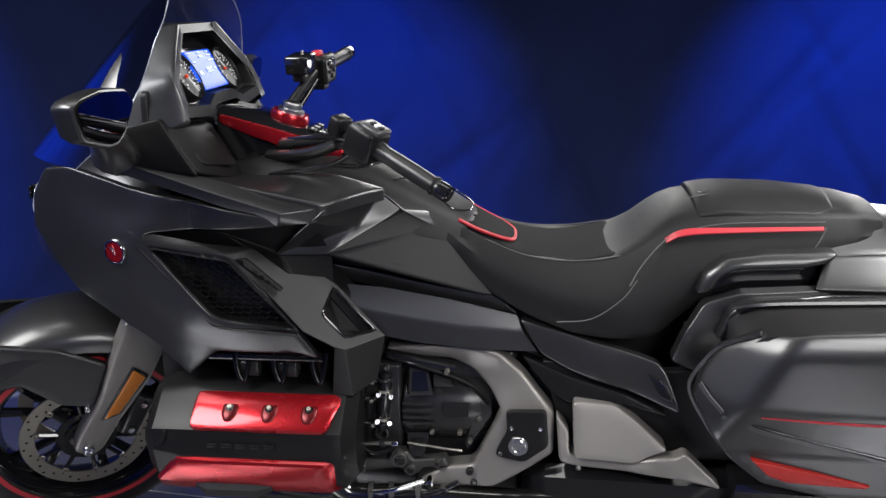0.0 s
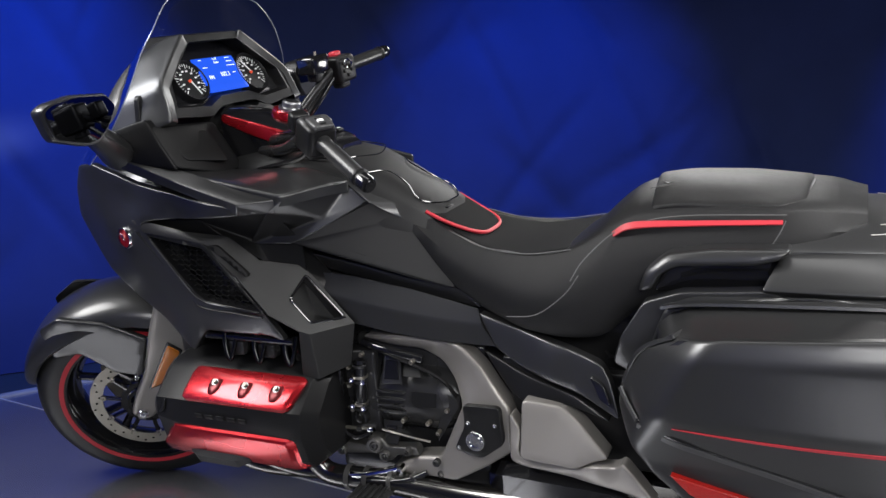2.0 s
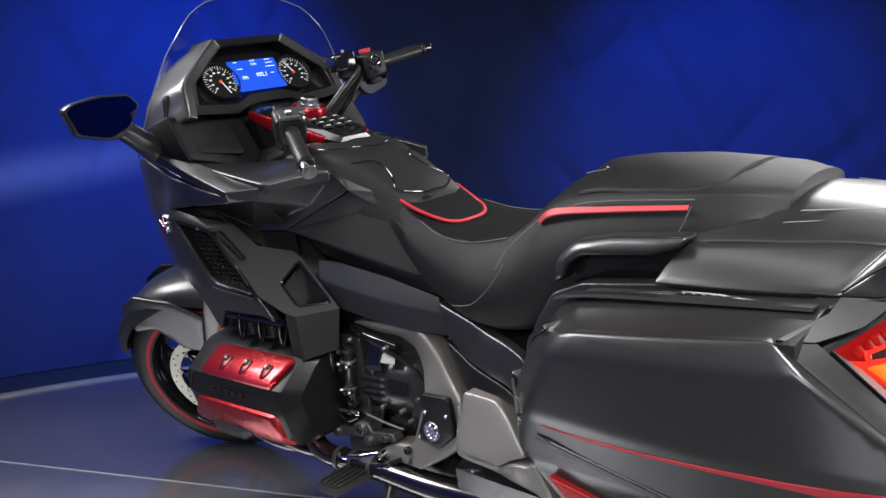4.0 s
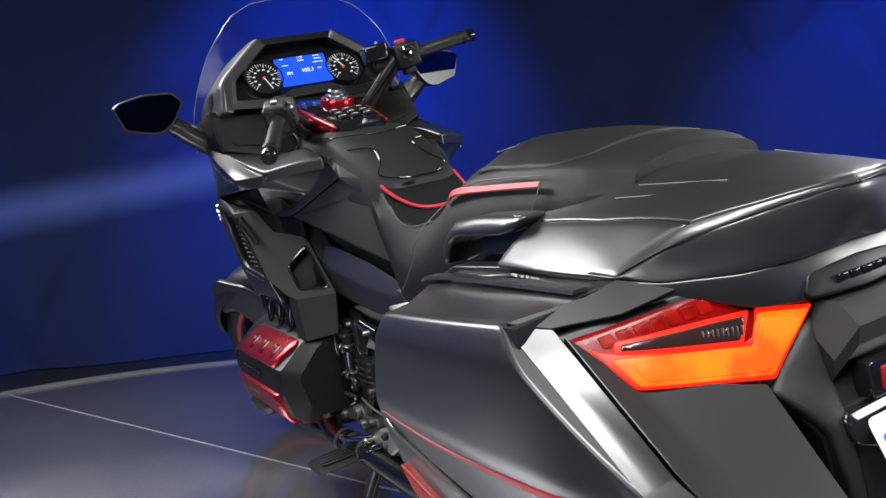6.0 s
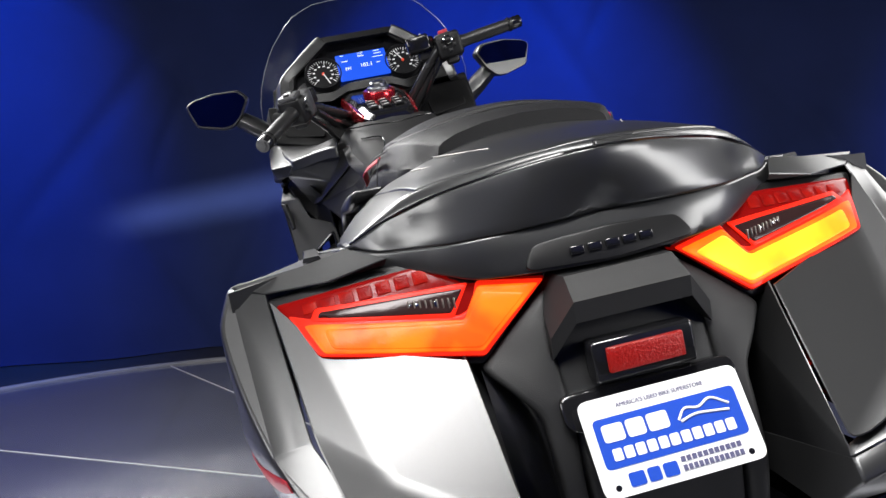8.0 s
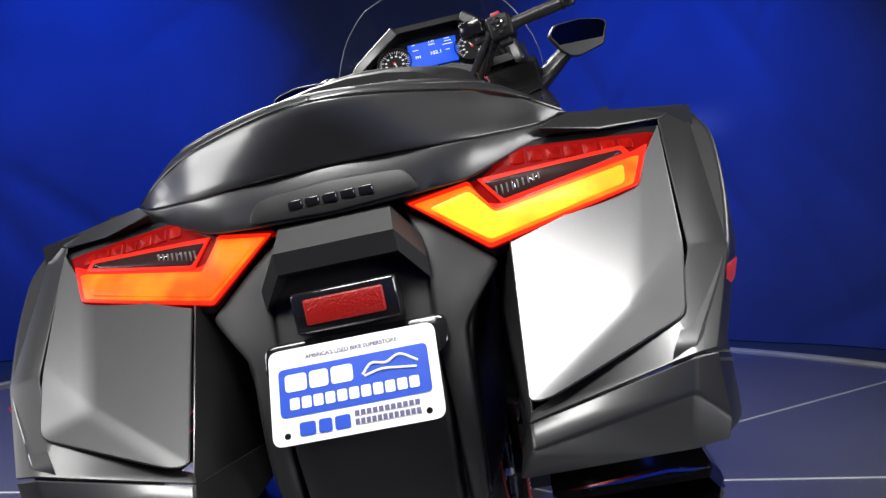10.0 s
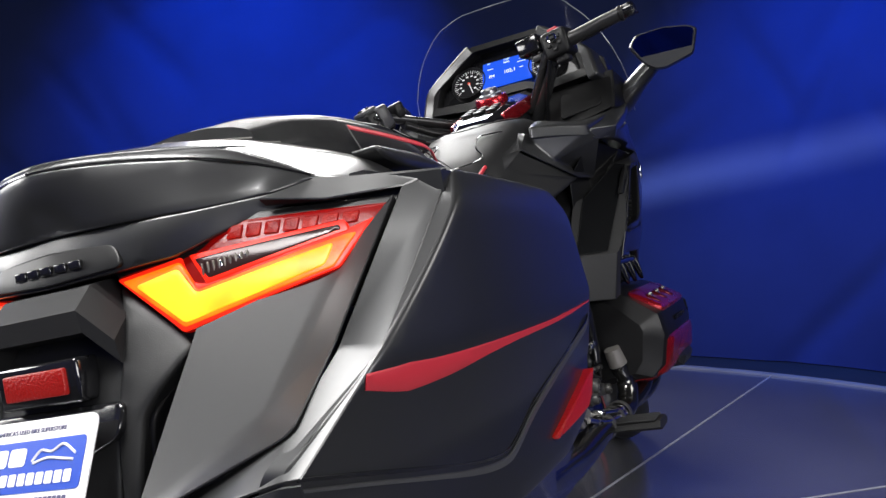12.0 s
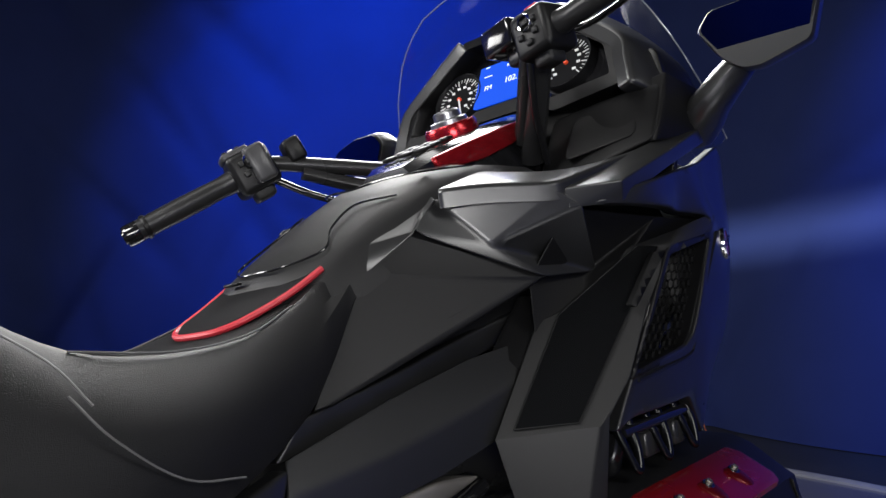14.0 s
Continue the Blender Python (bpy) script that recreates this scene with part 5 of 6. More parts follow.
def tail():
    """Grab rails, luggage lid, saddlebags, lamps, rear fender, number plate."""
    for s in SIDES:
        g = skin("grab_rail", [(.545, .212, .775), (.56, .211, .82), (.60, .209, .853), (.68, .211, .864), (.815, .216, .868), (.80, .222, .85), (.755, .226, .838), (.62, .224, .832), (.59, .224, .815), (.575, .224, .785)], bike, PAINT, s, lift=0.016, r=0.010, depth=0.035, label="satin black passenger grab rail")
        skin("grab_recess", [(.57, .2, .77), (.60, .2, .84), (.80, .2, .86), (.79, .2, .79)], g, GLOSS, s, depth=0.01)
        skin("tail_side", [(.50, .25, .64), (.52, .262, .70), (.56, .25, .765), (.63, .255, .79), (.80, .255, .80), (.80, .24, .74), (.6, .26, .60)], bike, PAINT, s, depth=0.03, label="satin black tail side panel")
        skin("bag_step", [(.58, .285, .70), (.605, .29, .765), (.65, .30, .784), (1.035, .312, .802), (1.04, .300, .788), (.8, .26, .78)], bike, PAINT, s, depth=0.04, r=.008)
        patch("lid_flank", [(.798, .203, .854), (.90, .203, .858), (1.02, .195, .861), (1.094, .188, .857)], [(.766, .258, .801), (.86, .266, .803), (.95, .271, .805), (1.049, .271, .808)], bike, PAINT, s, r=0.003, depth=0.03, bulge=.003, label="satin black lid flank")
        saddlebag(s)
        tail_lamp(s)
        # silencer
        secs = []
        for x, k in ((.62, .8), (.75, 1), (1.17, 1), (1.20, .98), (1.215, .9), (1.20, .82), (1.1, .8)):
            secs.append([(x + .25 * (z - .36), s * (.255 + (w - .255) * k), .36 + (z - .36) * k) for w, z in ((.17, .415), (.335, .415), (.345, .40), (.33, .33), (.30, .305), (.19, .305), (.165, .33))])
        loft("silencer", secs, GLOSS, bike, "gloss black silencer with angular outlet", angle=30)
        tube("silencer_trim", [(1.21, s * .175, .41), (1.21, s * .33, .412), (1.195, s * .322, .335), (1.185, s * .295, .315)], .004, CHROME, bike, per=3, sides=8)
    # luggage lid: domed deck with a straight edge, bright ridge, dark rear face
    lid = skin("luggage_lid", [(.80, -.201, .855), (.80, .201, .855), (.95, .200, .860), (1.095, .186, .859), (1.135, .12, .868), (1.165, .05, .874), (1.172, 0, .876), (1.165, -.05, .874), (1.135, -.12, .868), (1.095, -.186, .859), (.95, -.200, .860)],
               bike, PAINT, dep="z", extra=[(.80, 0, .912), (.80, .12, .898), (.80, -.12, .898), (.88, 0, .911), (.96, 0, .903), (.96, .12, .89), (.96, -.12, .89), (1.06, 0, .892), (1.06, .12, .881), (1.06, -.12, .881)], r=.0025, depth=.03, step=.02, rc=.003, label="satin black luggage lid with a flat deck")
    groove = [(1.053, .266, .811), (1.085, .222, .832), (1.118, .17, .848), (1.150, .10, .859), (1.172, .04, .865), (1.180, 0, .866)]
    line = groove + [(x, -y, z) for x, y, z in reversed(groove[:-1])]
    for s in SIDES:
        up = [(1.047, .266, .813), (1.074, .224, .839), (1.095, .187, .857), (1.134, .12, .866), (1.164, .05, .872), (1.172, 0, .874)]
        patch("lid_ridge", up, groove, lid, PAINT, s, r=.002, depth=.02, bulge=.001)
        tube("lid_groove", [(x - .001, y * s, z) for x, y, z in groove], .0016, GLOSS, lid, sides=6)
    low = [(1.160, 0, .797), (1.136, .165, .793), (1.090, .238, .797)]
    skin("lid_rear", line + [(1.046, -.274, .808)] + [(x, -y, z) for x, y, z in reversed(low[1:])] + low + [(1.046, .274, .808)], bike, PAINT, dep="x",
         extra=[(1.176, 0, .832), (1.140, .14, .822), (1.140, -.14, .822), (1.163, .08, .828), (1.163, -.08, .828), (1.092, .215, .815), (1.092, -.215, .815)], r=0.003, depth=0.05, step=0.014, rc=0.006, label="satin black lid rear face")
    for s in SIDES:
        for a, b in (((.95, .13, .8905), (1.06, .085, .8865)), ((.935, .16, .879), (1.05, .125, .8795))):
            tube("lid_mark", [(a[0], s * a[1], a[2] + .0005), (b[0], s * b[1], b[2] + .0005)], .0011, SILVER, lid, sides=6)
    # panel under the lid with raised lettering bars
    skin("tail_panel", [(1.05, -.300, .796), (1.055, -.272, .806), (1.09, -.236, .797), (1.136, -.165, .793), (1.158, 0, .797), (1.136, .165, .793), (1.09, .236, .797), (1.055, .272, .806), (1.05, .300, .796), (1.108, .21, .772), (1.146, .15, .75), (1.168, .075, .745), (1.173, 0, .742), (1.168, -.075, .745), (1.146, -.15, .75), (1.108, -.21, .772)], bike, PAINT, dep="x", depth=0.03, r=.003, label="satin black tail panel")
    skin("tail_badge_panel", [(1.171, -.10, .750), (1.162, -.085, .777), (1.168, 0, .781), (1.162, .085, .777), (1.171, .10, .750), (1.180, 0, .745)], bike, DARK, dep="x", depth=0.006, r=.002, lift=-.001)
    for i in range(5):
        block("badge_bar", (1.1745 - abs(i - 2) * .0012, -.04 + .02 * i, .762), (.006, .016, .010), GLOSS, bike, bevel=.0015)
    rear_fender()


def bag_width(x):
    return .437 - .2 * (x - .85) ** 2 - .75 * max(0, x - 1.05) ** 2


def saddlebag(s):
    """Pannier: outer shell, top, folded rear face, lower band, stripe, reflector."""
    def facets(q):
        """Creases below the top edge, behind the front edge and along the belt line."""
        x, z = q[:, 0], q[:, 1]

        def bend(d, k):
            return k * np.log1p(np.exp(np.clip(d / k, -40, 40)))
        top = z - (.733 + .05 * (x - .72))
        front = .87 * (.60 + .571 * (z - .60) - x)
        belt = .621 - z
        return -.46 * bend(top, .004) - 1.05 * bend(front, .006) - .30 * bend(belt, .0025)
    bag = skin("saddlebag", [(.532, .318, .61), (.548, .332, .66), (.58, .358, .712), (.64, .394, .752), (.72, .414, .767), (1.016, .418, .787), (1.030, .417, .775), (1.197, .40, .632), (1.285, .37, .549), (1.281, .36, .50), (1.272, .35, .468), (1.25, .35, .450), (1.05, .375, .425), (.80, .385, .43), (.66, .378, .455), (.60, .365, .50), (.555, .335, .56)],
               bike, PAINT, s, base=[(x, bag_width(x), z) for x in (.53, .7, .85, 1.0, 1.1, 1.2, 1.3) for z in (.43, .6, .79)], fold=facets, r=0.005, depth=0.02, step=0.012, rc=0.012, label="satin black hard saddlebag")
    patch("bag_front", [(.655, .335, .458), (.600, .340, .50), (.556, .318, .56), (.534, .305, .61), (.550, .322, .66), (.582, .348, .712), (.642, .384, .750)],
          [(.70, .20, .46), (.66, .20, .50), (.63, .20, .56), (.62, .20, .61), (.63, .21, .66), (.65, .23, .712), (.68, .26, .75)], bag, PAINT, s, r=.003, depth=.006)
    rows = []
    for x, z0, z1 in ((.60, .745, .70), (.62, .764, .728), (.65, .778, .752), (.71, .784, .765), (.85, .791, .775), (1.0, .799, .784), (1.045, .801, .785)):
        wo = .355 if x < .61 else (.372 if x < .63 else (.392 if x < .66 else .412))
        rows.append([(x, s * .27, z0), (x, s * .31, z0 - .002), (x, s * (wo - .04), z1 + .005), (x, s * wo, z1), (x, s * wo, z1 - .03), (x, s * .27, z1 - .03)])
    loft("bag_top", rows, PAINT, bag, "satin black saddlebag top", angle=50)
    ribbon("bag_edge_trim", [(.605, s * .292, .772), (.64, s * .30, .782), (.70, s * .303, .788), (.85, s * .306, .794), (1.035, s * .312, .800)], .022, PAINT, bag, thick=0.005)
    K = dict(a=(1.053, .272, .807), b=(1.054, .318, .799), c=(1.022, .408, .789), d=(1.056, .374, .778), e=(1.090, .302, .779), f=(1.108, .236, .792))
    shell("bag_corner", K, "bcde abef", PAINT, bag, s, crease=.003, depth=.01, label="satin black corner between lid and saddlebag")
    # rear: a surround, a band below its shut line, and the folded panel on it
    V = dict(a=(1.058, .373, .776), b=(1.204, .356, .636), c=(1.286, .329, .545), d=(1.022, .411, .785), e=(1.199, .394, .630), f=(1.286, .350, .547),
             g=(1.160, .180, .676), h=(1.274, .171, .516), i=(1.262, .322, .572), k=(1.284, .168, .509), l=(1.06, .15, .676), m=(1.12, .15, .46))
    rear = shell("bag_rear", V, "bade fcbe ibc hick glmkh", PAINT, bag, s, crease=.004, depth=.01, label="satin black saddlebag rear surround")
    N = dict(c=(1.2875, .329, .540), f=(1.287, .350, .541), k=(1.286, .168, .506), p=(1.301, .167, .485), q=(1.295, .323, .511), r=(1.259, .147, .449), t=(1.268, .314, .452), u=(1.276, .352, .478), w=(1.271, .347, .457), m=(1.12, .15, .46), n=(1.12, .15, .50))
    shell("bag_band", N, "kcqp pqtr cfuq quwt prmnk", PAINT, rear, s, crease=.004, depth=.008, label="satin dark grey lower band of the saddlebag")
    M = dict(a=(1.172, .181, .674), b=(1.286, .172, .521), c=(1.123, .324, .712), d=(1.232, .290, .590), e=(1.074, .368, .768), f=(1.205, .349, .637), h=(1.262, .331, .578))
    shell("bag_rear_panel", M, "acdb cefd dfh dhb", PAINT, rear, s, crease=.010, depth=.010, segments=4, least=5, label="satin black folded rear panel")
    # shut line and band along the lower half
    def side(x, z, d=.0005):
        return (x, s * (bag_width(x) + float(facets(np.array([[x, z]]))[0]) + d), z)
    shut = [(.578, .601), (.64, .584), (.70, .568), (.80, .543), (.90, .515), (.965, .492), (1.0, .486), (1.06, .493), (1.14, .511), (1.21, .528), (1.275, .543)]
    ribbon("bag_shut_line", [side(x, z, 0) for x, z in shut], .004, GLOSS, bag, normal=(0, s, -.3), thick=0.0014)
    ribbon("bag_trim_strip", [side(x, z - .009, 0) for x, z in shut], .011, SWITCHGREY, bag, normal=(0, s, -.3), thick=0.0022, wide=[.011, .011, .011, .011, .008, .004, .003])
    ribbon("bag_front_trim", [(x, s * (w + .004), z) for x, w, z in ((.541, .352, .642), (.556, .368, .622), (.578, .394, .602))], .010, SWITCHGREY, bag, normal=(-.7, s, 0), thick=0.003)
    ribbon("red_stripe", [side(x, z) for x, z in ((.642, .606), (.75, .603), (.85, .601), (.95, .601), (1.03, .600), (1.11, .598), (1.17, .599), (1.219, .605))], .012, STRIPE, bag, "red stripe on the saddlebag", normal=(0, s, -.3), wide=[.001, .005, .006, .008, .012, .020, .026, .014], thick=0.0014)
    skin("bag_reflector", [(.634, .40, .511), (.668, .40, .478), (.70, .402, .468), (.845, .402, .460), (.855, .402, .466), (.75, .404, .490)], bag, REFLECT, s, lift=0.012, r=0.003, depth=0.012, rc=0.004, label="red side reflector")


def tail_lamp(s):
    """Angular tail lamp: red lens, lit orange hook, smoked insert."""
    out = [(1.063, s * .364, .762), (1.100, s * .204, .776), (1.125, s * .148, .752), (1.148, s * .073, .740), (1.156, s * .158, .670), (1.123, s * .330, .704)]
    lamp = skin("tail_lamp", out, bike, REDLENS, dep="x", r=0.004, depth=0.04, rc=0.006, step=0.012, lift=0.008, label="angular red tail lamp, lit")
    skin("lit_border", [(1.148, s * .077, .738), (1.130, s * .147, .749), (1.131, s * .160, .722), (1.133, s * .174, .717), (1.098, s * .332, .744), (1.078, s * .352, .750), (1.120, s * .328, .706), (1.155, s * .158, .672)], lamp, LITRED, base=out, dep="x", r=0.002, depth=0.008, rc=0.004, step=0.010, lift=0.0100, label="lit red lens border")
    skin("lit_hook", [(1.147, s * .084, .735), (1.132, s * .147, .744), (1.132, s * .170, .712), (1.100, s * .328, .738), (1.094, s * .338, .738), (1.121, s * .323, .708), (1.153, s * .159, .677)], lamp, LIT, base=out, dep="x", r=0.002, depth=0.006, rc=0.004, step=0.010, lift=0.0115, label="lit orange lens hook")
    skin("lit_core", [(1.147, s * .100, .728), (1.134, s * .146, .738), (1.134, s * .170, .709), (1.104, s * .318, .732), (1.116, s * .314, .711), (1.152, s * .160, .681)], lamp, LITYEL if s > 0 else LIT, base=out, dep="x", r=0.002, depth=0.005, rc=0.006, step=0.010, lift=0.0128, label="bright lens core")
    skin("smoked_insert", [(1.127, s * .163, .744), (1.134, s * .182, .721), (1.096, s * .322, .743), (1.088, s * .318, .749), (1.118, s * .20, .746)], lamp, SMOKE, base=out, dep="x", r=0.002, depth=0.006, rc=0.003, step=0.010, lift=0.0118, label="smoked clear indicator insert")
    for k, y in enumerate((.195, .215, .222, .262, .268)):
        block("bulb_facet", (1.147 - (y - .15) * .27, s * y, .7305 + (y - .18) * .085), (.004, .004, .011 - .001 * k), CHROME, lamp, bevel=.001)
    for k in range(9):
        y = .176 + .006 * k
        block("lens_rib", (1.1475 - (y - .15) * .25, s * y, .7315 + (y - .18) * .10), (.0025, .0018, .012), STEEL, lamp, bevel=.0004)
    skin("insert_rim", [(1.125, s * .156, .749), (1.137, s * .180, .716), (1.096, s * .330, .741), (1.084, s * .322, .753), (1.116, s * .20, .750)], lamp, LITRED, base=out, dep="x", r=0.001, depth=0.004, rc=0.003, step=0.010, lift=0.0108, label="thin lit red line round the insert")
    for k in range(7):
        y0 = .196 + .0205 * k
        y1 = y0 + .016
        edge = [(1.10, s * y, z - (y - .2) * .085 + dz) for y, z, dz in ((y0, .771, 0), (y1, .771, 0), (y1, .757, .022 * (y1 - .2)), (y0, .757, .022 * (y0 - .2)))]
        skin("lit_cell", edge, lamp, LENSGLOW, base=out, dep="x", r=0.001, depth=0.003, rc=0.002, step=0.010, lift=0.0100)
    skin("lamp_surround", [(1.056, s * .374, .768), (1.100, s * .206, .783), (1.128, s * .148, .759), (1.148, s * .066, .747), (1.156, s * .160, .662), (1.122, s * .336, .697)], bike, DARK, dep="x", r=0.003, depth=0.05, rc=0.006, lift=0.003)


def rear_fender():
    """Grey centre piece, hooded plate light, reflector, plate."""
    for s in SIDES:
        skin("fender_wing", [(1.150, s * .070, .735), (1.158, s * .155, .668), (1.165, s * .165, .655), (1.185, s * .142, .63), (1.20, s * .118, .60), (1.22, s * .115, .50), (1.21, s * .105, .40), (1.20, s * .085, .40), (1.215, s * .09, .52), (1.20, s * .085, .60), (1.175, s * .088, .68)], bike, GRAIN, dep="x", r=0.008, depth=0.04, label="grained dark grey fender wing")
        skin("bag_inner_wall", [(.75, .135, .66), (1.12, .15, .66), (1.19, .125, .60), (1.2, .11, .42), (.8, .11, .42)], bike, DARK, s, depth=0.02)
    secs = []
    for y, x0, z0 in ((-.092, 1.182, .690), (-.066, 1.200, .726), (.066, 1.200, .726), (.092, 1.182, .690)):
        secs.append([(1.13, y * .8, .745), (x0 - .02, y * .95, z0 + .012), (x0 + .008, y, z0 - .012), (x0 + .004, y, z0 - .035), (1.15, y, z0 - .042), (1.13, y, z0 - .03)])
    loft("plate_light_hood", secs, GRAIN, bike, "grained black plate light hood", smooth=False)
    skin("fender_centre", [(1.165, -.09, .70), (1.165, .09, .70), (1.195, .088, .60), (1.215, .085, .50), (1.20, .075, .36), (1.20, -.075, .36), (1.215, -.085, .50), (1.195, -.088, .60)], bike, GRAIN, dep="x", r=0.006, depth=0.03, label="grained black rear fender")
    block("reflector_box", (1.196, 0, .646), (.03, .115, .045), GLOSS, bike, bevel=.004)
    block("rear_reflector", (1.211, 0, .647), (.01, .086, .027), REFLECT, bike, "red rear reflector", .002)
    # number plate, tilted to follow the fender
    tilt = math.atan2(1.262 - 1.219, .612 - .524)
    m = Matrix.Translation((1.2415, 0, .568)) @ Matrix.Rotation(-tilt, 4, "Y") @ Matrix.Rotation(radians(90), 4, "Z") @ Matrix.Rotation(radians(90), 4, "X")
    bm = bmesh.new()
    ring = [bm.verts.new((x, y, 0)) for x, y in filleted([(-.089, -.05), (.089, -.05), (.089, .05), (-.089, .05)], .011)]
    face = bm.faces.new(ring)
    ext = bmesh.ops.extrude_face_region(bm, geom=[face])
    bmesh.ops.translate(bm, vec=(0, 0, .0016), verts=[v for v in ext["geom"] if isinstance(v, bmesh.types.BMVert)])
    bmesh.ops.transform(bm, matrix=m, verts=bm.verts)
    plate = part("number_plate", bm, WHITE, bike, "white dealer plate with a blue panel")

    def flat(name, pts, mat, z, rc=0.0):
        b = bmesh.new()
        r = [b.verts.new((x, y, z)) for x, y in (filleted(pts, rc) if rc else pts)]
        f = b.faces.new(r)
        e = bmesh.ops.extrude_face_region(b, geom=[f])
        bmesh.ops.translate(b, vec=(0, 0, .0005), verts=[v for v in e["geom"] if isinstance(v, bmesh.types.BMVert)])
        bmesh.ops.transform(b, matrix=m, verts=b.verts)
        return part(name, b, mat, plate)

    def box(x0, y0, x1, y1):
        return [(x0, y0), (x1, y0), (x1, y1), (x0, y1)]
    flat("blue_panel", box(-.079, -.022, .079, .029), BLUEINK, .0018, .006)
    writing("plate_writing", "AMERICA'S USED BIKE SUPERSTORE", .0062, INK, plate, m @ Matrix.Translation((.0, .0385, .002)))
    for x0, x1 in ((-.072, -.049), (-.046, -.026), (-.023, .0)):
        flat("white_bar", box(x0, .004, x1, .022), WHITE, .0026, .004)
    for i in range(11):
        flat("white_bar", box(-.068 + i * .0125, -.015, -.068 + i * .0125 + .010, -.003), WHITE, .0026, .002)
    tubes = [[(.010, .008), (.020, .018), (.035, .016), (.05, .022), (.068, .012)], [(.012, .006), (.03, .010), (.05, .008), (.066, .006)]]
    for k in tubes:
        line = [m @ Vector((x, y, .0028)) for x, y in k]
        tube("white_swoosh", line, .0014, WHITE, plate, sides=6)
    for x0, x1 in ((-.060, -.043), (-.040, -.026), (-.023, -.007)):
        flat("blue_bar", box(x0, -.043, x1, -.029), BLUEINK, .0022, .003)
    for i in range(11):
        flat("grey_bar", box(-.002 + i * .0062, -.0325, -.002 + i * .0062 + .0046, -.027), INK, .0022)
    for i in range(12):
        flat("grey_bar", box(-.002 + i * .0057, -.0415, -.002 + i * .0057 + .0042, -.0355), INK, .0022)
    for x in (-.073, .073):
        lathe("plate_hole", [(.0001, .0006), (.003, .0006), (.0034, 0)], GLOSS, plate, m.to_3x3() @ Vector((0, 0, 1)), m @ Vector((x, -.0405, .0017)), 12)
    skin("plate_bracket", [(1.200, -.10, .618), (1.200, .10, .618), (1.215, .10, .585), (1.226, 0, .55), (1.215, -.10, .585)], bike, GLOSS, dep="x", depth=.02, r=.003)


tail()


def cockpit():
    """Instrument hood, gauges, screen, console, bars, mirrors, windscreen."""
    inner = [(.0, 1.166), (.055, 1.165), (.106, 1.146), (.216, 1.155), (.202, 1.209), (.09, 1.294)]
    outer = [(.0, 1.142), (.066, 1.141), (.112, 1.121), (.250, 1.135), (.230, 1.213), (.104, 1.313)]

    def closed(half):
        loop = half + [(-y, z) for y, z in reversed(half[1:])]
        return filleted(loop, .007)

    def ring(pts, x, tilt, k=1.0):
        return [(x - (1.215 + (z - 1.215) * k - 1.215) * tilt, y * k, 1.215 + (z - 1.215) * k) for y, z in pts]
    ri, ro = closed(inner), closed(outer)
    hood = loft("instrument_hood", [ring(ro, -.60, .40, 1.0), ring(ro, -.515, .38, 1.01), ring(ro, -.506, .36, .995), ring(ri, -.503, .36, 1.015), ring(ri, -.508, .37, 1.0), ring(ri, -.545, .54, .97)], DARK, bike, "satin black instrument hood with a polygonal rim", caps=False, angle=25)
    skin("instrument_panel", [(-.536 - (z - 1.2065) * .54, y, z) for y, z in [(a * .99, 1.215 + (b - 1.215) * .99) for a, b in ri]], hood, GLOSS, dep="x", r=.001, depth=.004, rc=0)
    nrm = Vector((1, 0, .54)).normalized()
    up = Vector((-.54, 0, 1)).normalized()

    def on(y, z, d=0.0):
        return Vector((-.532 - (z - 1.2065) * .54, y, z)) + nrm * d
    for gy, start in ((-.119, 225), (.119, 225)):
        c = on(gy, 1.202, .004)
        g = lathe("gauge", [(.0001, .004), (.048, .004), (.050, .010), (.053, .012), (.055, .006), (.055, -.01)], GAUGE, bike, nrm, c, 40, label="round analogue gauge with white marks")
        for k in range(28):
            a = radians(225 - 270 * k / 27)
            d = Vector((0, 1, 0)) * math.cos(a) + up * math.sin(a)
            long = k % 3 == 0
            t0, t1 = c + nrm * .0055 + d * (.034 if long else .039), c + nrm * .0055 + d * .046
            tube("gauge_mark", [t0, t1], .0011 if long else .0007, TICK, g, sides=4)
        for k in range(10):
            a = radians(225 - 270 * k / 9)
            d = Vector((0, 1, 0)) * math.cos(a) + up * math.sin(a)
            block("gauge_figure", c + nrm * .0055 + d * .027, (.001, .007, .004), TICK, g, bevel=0)
        a = radians(-70 if gy < 0 else 120)
        d = Vector((0, 1, 0)) * math.cos(a) + up * math.sin(a)
        tube("needle", [c + nrm * .008, c + nrm * .008 + d * .040], .0017, TICK, g, sides=5)
        lathe("needle_cap", [(.0001, .006), (.0035, .005), (.004, 0)], NEEDLE, g, nrm, c + nrm * .004, 16)
    sc = skin("display_screen", [(x, y, z) for x, y, z in [tuple(on(-.074, 1.166, .014)), tuple(on(.074, 1.166, .014)), tuple(on(.074, 1.247, .014)), tuple(on(-.074, 1.247, .014))]], hood, SCREEN, dep="x", r=.001, depth=.008, rc=.003, label="lit blue display screen")

    def face(y, z, d=.0155):
        p = on(y, z, d)
        return Matrix(((0, up.x, nrm.x, p.x), (1, up.y, nrm.y, p.y), (0, up.z, nrm.z, p.z), (0, 0, 0, 1)))
    for text, size, y, z in (("FM", .014, -.045, 1.200), ("102.1", .017, .010, 1.204), ("Radio", .008, .0, 1.234), ("11:37", .008, .0, 1.2425)):
        writing("screen_writing", text, size, GLYPH, sc, face(y, z))
